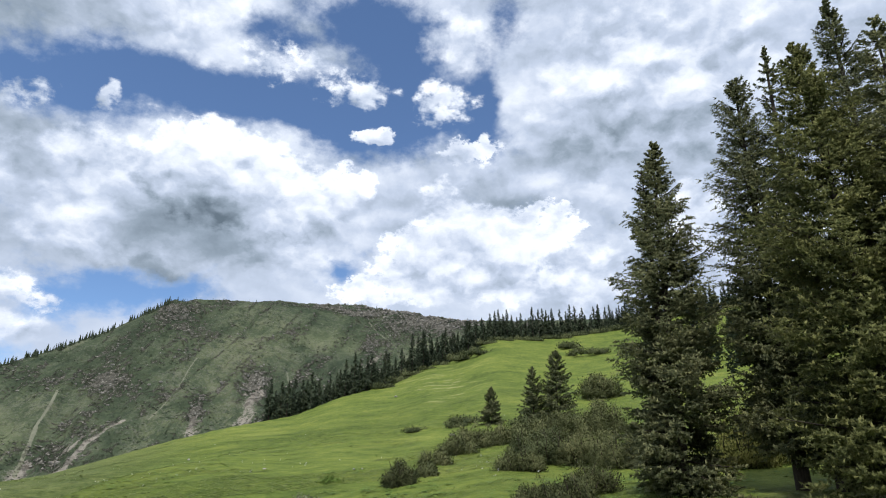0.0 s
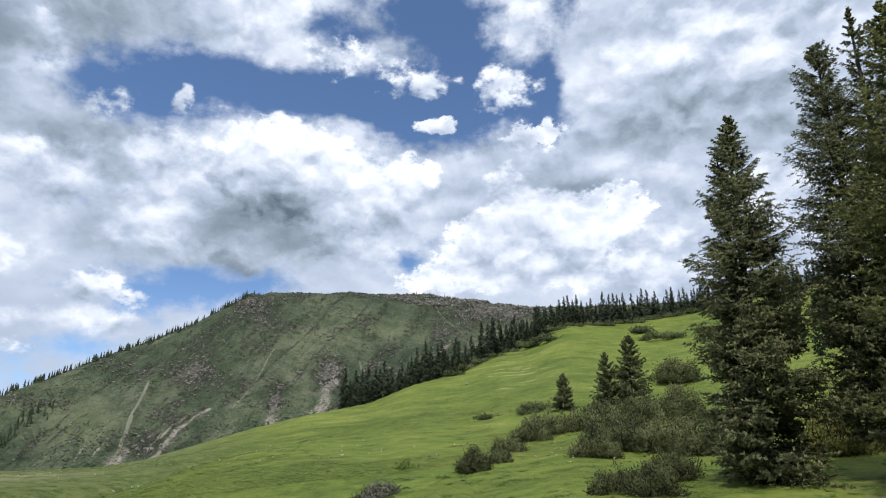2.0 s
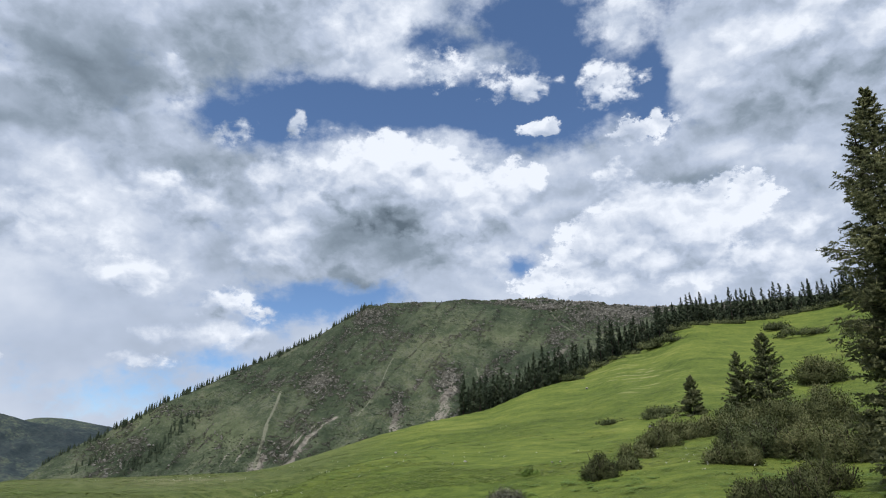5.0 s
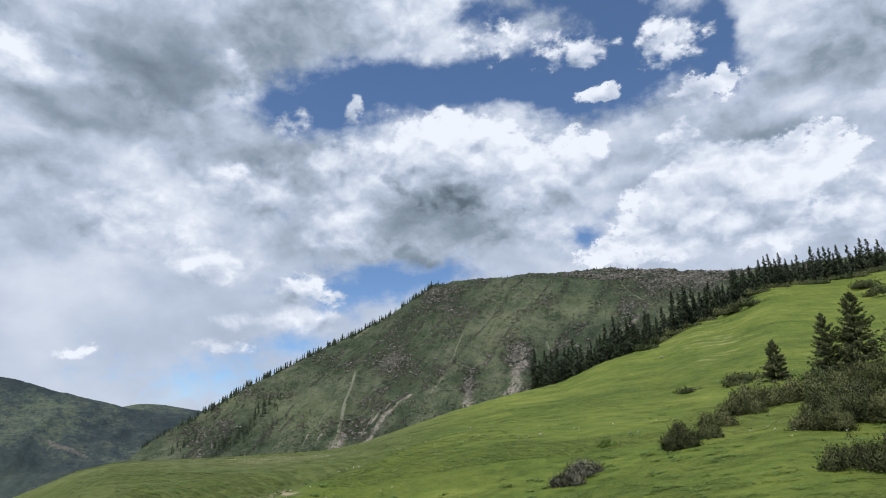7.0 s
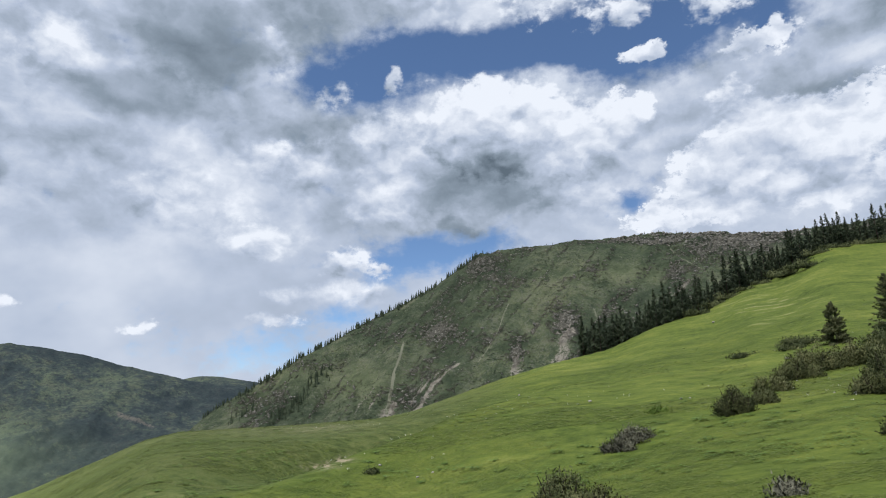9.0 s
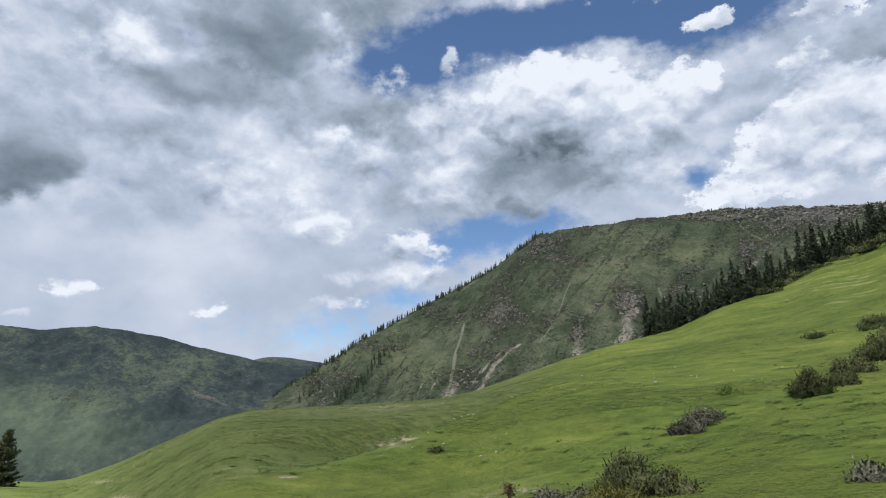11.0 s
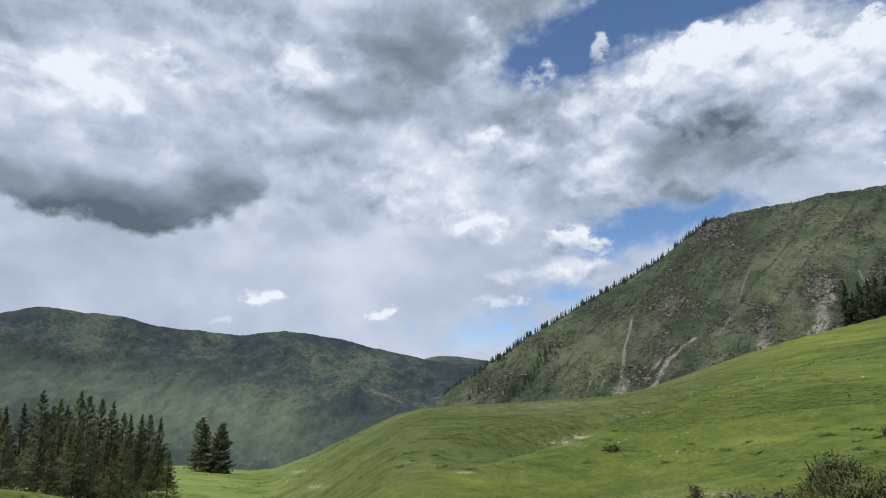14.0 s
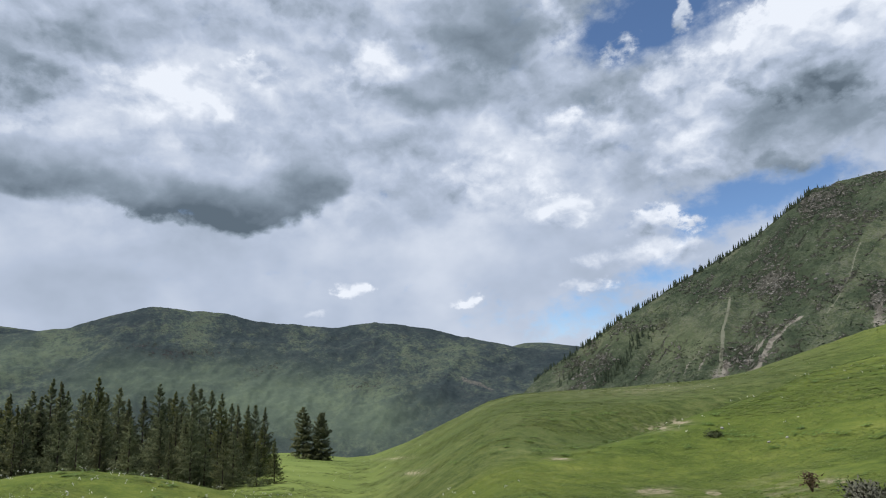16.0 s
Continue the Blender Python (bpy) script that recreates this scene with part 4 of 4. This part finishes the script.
# the rows behind, which melt into one wood
shapes = []
for tree in far_kinds:
    crown = [c for c in tree.children if c.name.startswith("crown")][0].data
    co = np.empty(len(crown.vertices) * 3, np.float32)
    crown.vertices.foreach_get("co", co)
    shapes.append(co.reshape(-1, 3))
pieces = []
for a, r, size in behind:
    v = shapes[int(rng.integers(0, 5))] @ np.array(stand(a, r, rng.uniform(0, 360), size, 0.3).to_3x3()).T + np.array(spot(a, r)) - (0, 0, 0.3)
    pieces.append((v, np.arange(len(v)).reshape(-1, 3)))
tagged(part("crest_wood", mesh_of("crest_wood", *joined(pieces)), FAR_SPRUCE), "dark spruce wood behind the trees along the crest", "trees", kind="stuff")


# ---- far woods, scrub and boulders on the mountain ----
def tiny_spruce(rng, tall, wide):
    """A small far conifer: tiers of ragged skirts round a stem."""
    pieces = []
    for k, u in enumerate((0.05, 0.28, 0.50, 0.70)):
        turn = (np.arange(6) + rng.random(6) * 0.6) / 6 * 2 * math.pi
        reach = wide * (1 - u) * rng.uniform(0.6, 1.15, 6)
        rim = np.stack([np.cos(turn) * reach, np.sin(turn) * reach, tall * u + rng.uniform(-0.03, 0.03, 6) * tall], -1)
        tip = np.array([[0, 0, tall * min(1.0, u + 0.38)]])
        pieces.append((np.concatenate([rim, tip]), np.array([(i, (i + 1) % 6, 6) for i in range(6)])))
    return joined(pieces)


def far_wood(name, label, places, sizes, mat, seed):
    rng = np.random.default_rng(seed)
    pieces = []
    for p, h in zip(places, sizes):
        v, f = tiny_spruce(rng, h, h * rng.uniform(0.16, 0.24))
        pieces.append((v + p - (0, 0, 0.3), f))
    tagged(part(name, mesh_of(name, *joined(pieces)), mat), label, "trees", kind="stuff")


rng = np.random.default_rng(77)
a = np.concatenate([22 + 26 * rng.random(230) ** 0.9, 24 + 18 * rng.random(90), rng.uniform(16, 21, 4), rng.uniform(5, 9, 3)])
u = np.concatenate([rng.uniform(0.975, 1.0, 230), rng.uniform(0.965, 1.0, 90), rng.uniform(0.995, 1.0, 7)])
h = rng.uniform(6, 13, len(a)) * np.where(a > 44, 0.8, 1) * np.where(a < 24.2, 0.6, 1)
# clumps lower on the slope
line = rng.random(70)
a = np.concatenate([a, 42.4 - 4.4 * line + rng.normal(0, 0.35, 70), 46 - 2.5 * rng.random(14)])
u = np.concatenate([u, 0.42 + 0.28 * line + rng.normal(0, 0.025, 70), 0.6 + 0.2 * rng.random(14)])
h = np.concatenate([h, rng.uniform(6, 13, 84)])
far_wood("ridge_wood", "thin line of far dark spruces along the mountain ridge", main_slope(a, u)[0], h, FAR_SPRUCE, 78)


def pebble(rng, flat=0.75):
    """A lump with twenty uneven faces."""
    t = (1 + 5 ** 0.5) / 2
    v = np.array([(-1, t, 0), (1, t, 0), (-1, -t, 0), (1, -t, 0), (0, -1, t), (0, 1, t), (0, -1, -t), (0, 1, -t), (t, 0, -1), (t, 0, 1), (-t, 0, -1), (-t, 0, 1)]) / 1.9
    f = np.array([(0, 11, 5), (0, 5, 1), (0, 1, 7), (0, 7, 10), (0, 10, 11), (1, 5, 9), (5, 11, 4), (11, 10, 2), (10, 7, 6), (7, 1, 8), (3, 9, 4), (3, 4, 2), (3, 2, 6), (3, 6, 8), (3, 8, 9), (4, 9, 5), (2, 4, 11), (6, 2, 10), (8, 6, 7), (9, 8, 1)])
    v = v * rng.uniform(0.65, 1.25, (12, 1)) * rng.uniform(0.7, 1.3, 3)
    v[:, 2] *= flat
    return v, f


def strewn(name, label, category, places, sizes, mat, seed, flat=0.75, sink=0.25):
    rng = np.random.default_rng(seed)
    shapes = [pebble(rng, flat) for _ in range(24)]
    pieces = []
    for p, s in zip(places, sizes):
        v, f = shapes[int(rng.integers(0, 24))]
        turn = rng.random() * 6.28
        c, d = math.cos(turn), math.sin(turn)
        pieces.append((np.stack([v[:, 0] * c - v[:, 1] * d, v[:, 0] * d + v[:, 1] * c, v[:, 2]], -1) * s + p + (0, 0, s * sink), f))
    tagged(part(name, mesh_of(name, *joined(pieces)), mat), label, category, kind="stuff")


def boulder_material():
    mat, n, out = material("mountain boulders")
    own = n.add("ShaderNodeNewGeometry").outputs["Random Per Island"]
    grain = n.noise(n.add("ShaderNodeNewGeometry").outputs["Position"], 0.8, 5.0, 0.7)
    colour = n.mix(grain, n.ramp(own, [(0.0, (0.11, 0.104, 0.094)), (1.0, (0.20, 0.19, 0.172))]), n.ramp(own, [(0.0, (0.18, 0.17, 0.15)), (1.0, (0.34, 0.325, 0.295))]))
    finish(n, out, colour, 0.95, grain, 0.5, 0.4)
    return mat


BOULDER = boulder_material()
a, u = rng.uniform(-4, 48, 60000), rng.uniform(0.2, 1.0, 60000)
p, rock = main_slope(a, u)
take = rng.random(60000) < np.clip(rock - 0.2, 0, 1) * 0.5 + 0.001
strewn("boulders", "grey boulders and broken rock on the mountain", "rocks", p[take][:7000], (0.5 + 2.0 * rng.random(int(take.sum())) ** 2.5)[:7000], BOULDER, 81)
a, u = rng.uniform(-4, 10, 420), 1 - 0.085 * rng.random(420) ** 1.4
strewn("boulders", "pale grey blocks of rock along the mountain's crest", "rocks", main_slope(a, u)[0], 1.0 + 2.6 * rng.random(420) ** 2, BOULDER, 83)
a, u = rng.uniform(-4, 49, 30000), rng.uniform(0.15, 0.99, 30000)
p, rock = main_slope(a, u)
patchy = rough_field(p[:, 0] / 45, p[:, 1] / 45, 5) + 0.5 * rough_field(p[:, 0] / 12, p[:, 1] / 12, 6)
take = (patchy > 0.82) & (rock < 0.3)
strewn("scrub", "low dark green scrub dotted over the mountain", "shrubs", p[take][:7000], (0.5 + 0.9 * rng.random(int(take.sum())) ** 2)[:7000], SCRUB, 82, 0.45, 0.1)


# ---- shrubs on the meadow ----
OPEN = "junipers on the open slope"
# azimuth, elevation of the base, width and height in degrees, kind, label
SLOPE_SHRUBS = [
    (2.7, 3.6, 3.6, 0.42, 1, "low flat dark juniper on the grassy slope"),
    (-0.6, 4.0, 2.6, 0.55, 1, "low spreading dark juniper on the grassy slope"),
    (-2.2, 4.4, 2.8, 0.75, 1, "low spreading dark juniper on the grassy slope"),
    (3.9, -0.8, 2.4, 2.9, 0, "upright olive juniper bush in the grass"),
    (2.2, -0.1, 2.8, 2.2, 0, "olive juniper bush in the grass"),
    (0.6, 0.9, 2.2, 1.9, 0, "olive juniper bush in the grass"),
    (-1.0, 1.7, 3.2, 2.4, 0, "brownish juniper bush in a long thicket"),
    (-3.2, 2.3, 3.6, 2.7, 0, "brownish juniper bush in a long thicket"),
    (-5.6, 2.6, 3.6, 2.6, 0, "olive juniper bush in a thicket"),
    (-7.6, 3.2, 3.6, 2.6, 1, "dark juniper bush in a thicket"),
]
THICKET = [
    (-10.2, 3.0, 4.5, 3.4, 0, "large olive juniper bush below the spruces"),
    (-13.4, 3.4, 4.5, 4.0, 0, "large olive juniper bush below the spruces"),
    (-6.6, 0.4, 3.6, 2.6, 0, "olive juniper bush with pale tips"),
    (-9.6, 0.9, 4.4, 3.6, 1, "dark juniper bush with a shaded hollow"),
    (-12.6, 0.8, 4.8, 4.2, 0, "large olive juniper bush"),
    (-15.4, 0.6, 4.6, 4.0, 0, "large olive juniper bush beside a tall spruce"),
    (-8.2, -2.4, 3.8, 3.2, 0, "broad olive juniper bush at the thicket's edge"),
    (-11.0, -2.6, 4.2, 3.4, 0, "broad olive juniper bush at the thicket's edge"),
    (-7.2, 1.6, 3.4, 2.8, 1, "dark juniper bush at the thicket's edge"),
    (-12.6, -1.4, 3.8, 3.6, 0, "broad olive juniper bush at the thicket's edge"),
    (-14.0, 6.3, 3.4, 3.0, 0, "olive juniper bush high on the slope"),
]
SCATTERED = [
    (-11.4, 10.7, 1.8, 0.75, 1, "rounded dark juniper near the crest"),
    (-13.0, 10.0, 3.2, 0.75, 1, "low dark juniper near the crest"),
    (-3.3, 10.3, 2.2, 0.6, 1, "low dark juniper at the spur's edge"),
    (-1.9, 9.9, 1.6, 0.5, 1, "low dark juniper at the spur's edge"),
    (13.0, -3.6, 2.3, 1.8, 2, "grey half-dead juniper bush in the grass"),
    (11.4, -2.9, 2.6, 1.9, 2, "grey half-dead juniper bush in the grass"),
    (1.0, -6.8, 3.8, 1.9, 2, "dull grey-green bush in the grass"),
    (18.3, -7.9, 3.4, 4.2, 1, "dark upright juniper bush at the hollow"),
    (15.7, -8.4, 4.6, 3.2, 0, "rounded olive juniper bush at the hollow"),
    (20.0, -9.0, 4.6, 2.6, 3, "yellow-green willow bush at the hollow"),
    (24.3, -9.2, 5.4, 2.2, 2, "dry grey scrub at the hollow"),
    (-8.9, 1.9, 1.6, 1.9, 2, "grey dead juniper branch in a thicket"),
    (34.1, -4.9, 1.1, 0.75, 1, "small dark round bush on the grassy slope"),
    (9.5, -0.5, 1.3, 0.6, 4, "small leafy green plant in the grass"),
]
KINDS = (JUNIPER, JUNIPER_DARK, DRY_TWIGS, YELLOW_LEAF, FRESH_LEAF)
for k, (az, el, w, h, kind, label) in enumerate((*SLOPE_SHRUBS, *THICKET, *SCATTERED)):
    r = ahead(az, el)
    wide, tall = r * math.tan(radians(w)) * 1.1, r * math.tan(radians(h)) * 1.12
    size = max(0.07, r * 0.0028)
    clumps = int(np.clip(wide * tall / size ** 2 * 0.95, 60, 1200))
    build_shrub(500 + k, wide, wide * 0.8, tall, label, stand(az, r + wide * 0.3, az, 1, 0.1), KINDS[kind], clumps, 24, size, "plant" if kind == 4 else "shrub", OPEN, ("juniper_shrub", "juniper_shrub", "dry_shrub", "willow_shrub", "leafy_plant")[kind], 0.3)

# tall willow bushes between the near spruces
for k, (az, top, wide) in enumerate(((-24.4, 7.5, 2.2), (-25.6, 10.0, 2.2), (-26.8, 9.0, 2.4), (-28.4, 6.0, 2.4), (-31.0, 5.0, 2.6))):
    build_shrub(560 + k, wide, 1.8, upto(az, 31 + k, top), "tall pale olive willow bush between the spruces", stand(az, 31 + k, az), YELLOW_LEAF, 520, 16, 0.13, "shrub", "willows between the spruces", "willow_shrub", 0.8)

# low junipers in a line along the crest
FRINGE = "low junipers along the crest"
rng = np.random.default_rng(91)
fringe = [build_shrub(600 + k, 9.0, 5.0, 1.7, "low dark juniper along the meadow's crest", stand(-14 + k, 300), JUNIPER_DARK, 190, 6, 0.75, "shrub", FRINGE) for k in range(3)]
for i, az in enumerate(np.concatenate([np.arange(-16, -1.5, 0.85), np.arange(-1.2, 6.0, 1.3)])):
    m = stand(float(az), float(REACH(az)) + rng.uniform(-9, 1), rng.uniform(-20, 20) + float(az), rng.uniform(0.6, 1.05), 0.2)
    bush = fringe[i] if i < 3 else copy_thing(fringe[int(rng.integers(0, 3))], m)
    bush.matrix_basis = m


# ---- grass, herbs, flowers, stones ----
def scatter(rng, count, az, r, power=1.0):
    """Random places on the ground, closer together near the viewer."""
    a = np.radians(rng.uniform(*az, count))
    d = r[0] * (r[1] / r[0]) ** (rng.random(count) ** power)
    x, y = -d * np.sin(a), d * np.cos(a)
    return np.stack([x, y, ground_height(x, y)], -1), d


def turf_lie(rng, p, rise, stray=0.10):
    """Which way blades at these places grow, close along the ground, and the ground's own slope there."""
    dx = ground_height(p[:, 0] + 0.4, p[:, 1]) - ground_height(p[:, 0] - 0.4, p[:, 1])
    dy = ground_height(p[:, 0], p[:, 1] + 0.4) - ground_height(p[:, 0], p[:, 1] - 0.4)
    lean = unit(np.stack([-dx / 0.8, -dy / 0.8, np.ones(len(p))], -1))
    way = rng.normal(size=p.shape)
    way = unit(way - lean * np.einsum("ij,ij->i", way, lean)[:, None])
    return unit(way + lean * rise), unit(lean + stray * rng.normal(size=p.shape))


rng = np.random.default_rng(95)
p, d = scatter(rng, 230000, (-44, 98), (6, 44), 0.8)
thick = rough_field(p[:, 0] / 2.5, p[:, 1] / 2.5, 8) * 0.6 + rough_field(p[:, 0] / 9, p[:, 1] / 9, 9) * 0.6
p, d, thick = (v[thick > 0.5] for v in (p, d, thick))
way, lean = turf_lie(rng, p, 0.05)
v, f = sprigs(rng, p + (0, 0, 0.02), way, rng.uniform(0.06, 0.16, len(p)) * (0.6 + 0.7 * thick), 0.010 + 0.0011 * d, lean, True)
tagged(part("grass", leafy("grass", v, f, np.repeat(lean, 3, 0)), BLADES), "fresh green meadow grass", "grass", kind="stuff")

p, d = scatter(rng, 2600, (-44, 98), (9, 130), 0.9)
keep = rough_field(p[:, 0] / 6, p[:, 1] / 6, 12) + 0.25 * np.clip(1 - d / 40, 0, 1) > 0.58
p, d = p[keep], d[keep]
count = 22
hub = np.repeat(p, count, 0)
near = np.repeat(np.clip(d / 32, 0.3, 1), count)
wide = np.repeat(rng.uniform(0.10, 0.34, len(p)), count) * np.sqrt(near)
off = rng.normal(size=(len(hub), 3)) * np.stack([wide, wide, wide * 0.35], -1)
off[:, 2] = np.abs(off[:, 2])
way, lean = turf_lie(rng, hub, 0.12)
v, f = sprigs(rng, hub + off, way, near * rng.uniform(0.12, 0.3, len(hub)), near * rng.uniform(0.06, 0.14, len(hub)), lean, True)
tagged(part("herbs", leafy("herbs", v, f, np.repeat(lean, 3, 0)), FRESH_LEAF), "broad-leaved green herbs in the meadow", "plants", kind="stuff")

# tussocks on the farther spur
p, d = scatter(rng, 5200, (24, 64), (40, 128), 0.7)
az = np.degrees(np.arctan2(-p[:, 0], p[:, 1]))
keep = (d > FOLD(az) * 1.1) & (d < REACH(az) - 1) & (rough_field(p[:, 0] / 8, p[:, 1] / 8, 14) > 0.2)
p = p[keep]
hub = np.repeat(p, 12, 0)
wide = np.repeat(rng.uniform(0.08, 0.26, len(p)), 12)
off = rng.normal(size=(len(hub), 3)) * np.stack([wide, wide, wide * 0.3], -1)
off[:, 2] = np.abs(off[:, 2])
way, lean = turf_lie(rng, hub, 0.08)
v, f = sprigs(rng, hub + off, way, wide * rng.uniform(0.5, 1.1, len(hub)), wide * rng.uniform(0.3, 0.6, len(hub)), lean, True)
tagged(part("tussocks", leafy("tussocks", v, f, np.repeat(lean, 3, 0)), TUSSOCK), "olive tussocks of coarse grass on the far spur", "grass", kind="stuff")

# taller tufts over the middle of the slope
p, d = scatter(rng, 90000, (-20, 76), (36, 150), 0.9)
az = np.degrees(np.arctan2(-p[:, 0], p[:, 1]))
keep = (d < REACH(az) - 2) & (rough_field(p[:, 0] / 3, p[:, 1] / 3, 18) * 0.6 + rough_field(p[:, 0] / 14, p[:, 1] / 14, 19) * 0.5 > 0.55)
p, d = p[keep], d[keep]
way, lean = turf_lie(rng, p, 0.04)
v, f = sprigs(rng, p + (0, 0, 0.03), way, rng.uniform(0.15, 0.40, len(p)), 0.06 + 0.0016 * d, lean, True)
tagged(part("grass", leafy("grass", v, f, np.repeat(lean, 3, 0)), TURF), "longer green grass tufts over the slope", "grass", kind="stuff")

p, d = scatter(rng, 900, (-10, 96), (14, 110))
near_mound, _ = scatter(rng, 260, (66, 96), (20, 45))
p = np.concatenate([p[rough_field(p[:, 0] / 14, p[:, 1] / 14, 15) > 0.5], near_mound])
hub = np.repeat(p + (0, 0, 0.16), 5, 0)
v, f = sprigs(rng, hub + rng.normal(size=hub.shape) * 0.03, unit(rng.normal(size=hub.shape)), rng.uniform(0.03, 0.07, len(hub)), rng.uniform(0.03, 0.05, len(hub)))
tagged(part("flowers", mesh_of("flowers", v, f), PETALS), "small white flowers in the grass", "flowers", kind="stuff")


def build_stone(seed, az, el, size, label):
    rng = np.random.default_rng(seed)
    v, f = pebble(rng, 0.7)
    x, y, z = spot(az, ahead(az, el))
    tagged(part("stone", mesh_of("stone", v * size, f, True), STONE, at=pose(x, y, z + size * 0.25, 0, 0, seed)), label, "stone", "stones in the meadow")


for k, (az, el, size) in enumerate(((4.2, 6.7, 0.8), (-0.8, 3.4, 0.45), (33.4, -4.3, 0.22), (28.9, -5.0, 0.14), (7.6, 0.6, 0.16), (6.9, 0.6, 0.12), (30.2, -5.3, 0.13), (21.0, 1.3, 0.3), (15, 0.6, 0.2))):
    build_stone(700 + k, az, el, size * 0.65, "pale grey stone lying in the grass")

# red-brown seed heads of a dock plant at the hollow
rng = np.random.default_rng(97)
x, y, z = spot(28.0, ahead(28.0, -8.8))
dock = thing("dock_plant", "red-brown dried dock plant in the grass", "plant", pose(x, y, z))
hub = np.stack([rng.normal(0, 0.09, 160), rng.normal(0, 0.09, 160), rng.uniform(0.10, 0.45, 160)], -1)
tagged(part("seed_heads", mesh_of("seed_heads", *sprigs(rng, hub, unit(rng.normal(size=hub.shape) + (0, 0, 0.5)), rng.uniform(0.06, 0.14, 160), rng.uniform(0.03, 0.06, 160))), RED_STALK, dock), kind="stuff")
for k in range(4):
    tip = np.array([rng.normal(0, 0.1), rng.normal(0, 0.1), 0.42])
    part("stalk", mesh_of("stalk", *tube(np.array([(0, 0, -0.05), tip / 2, tip]), (0.015, 0.012, 0.006), 5), True), RED_STALK, dock)
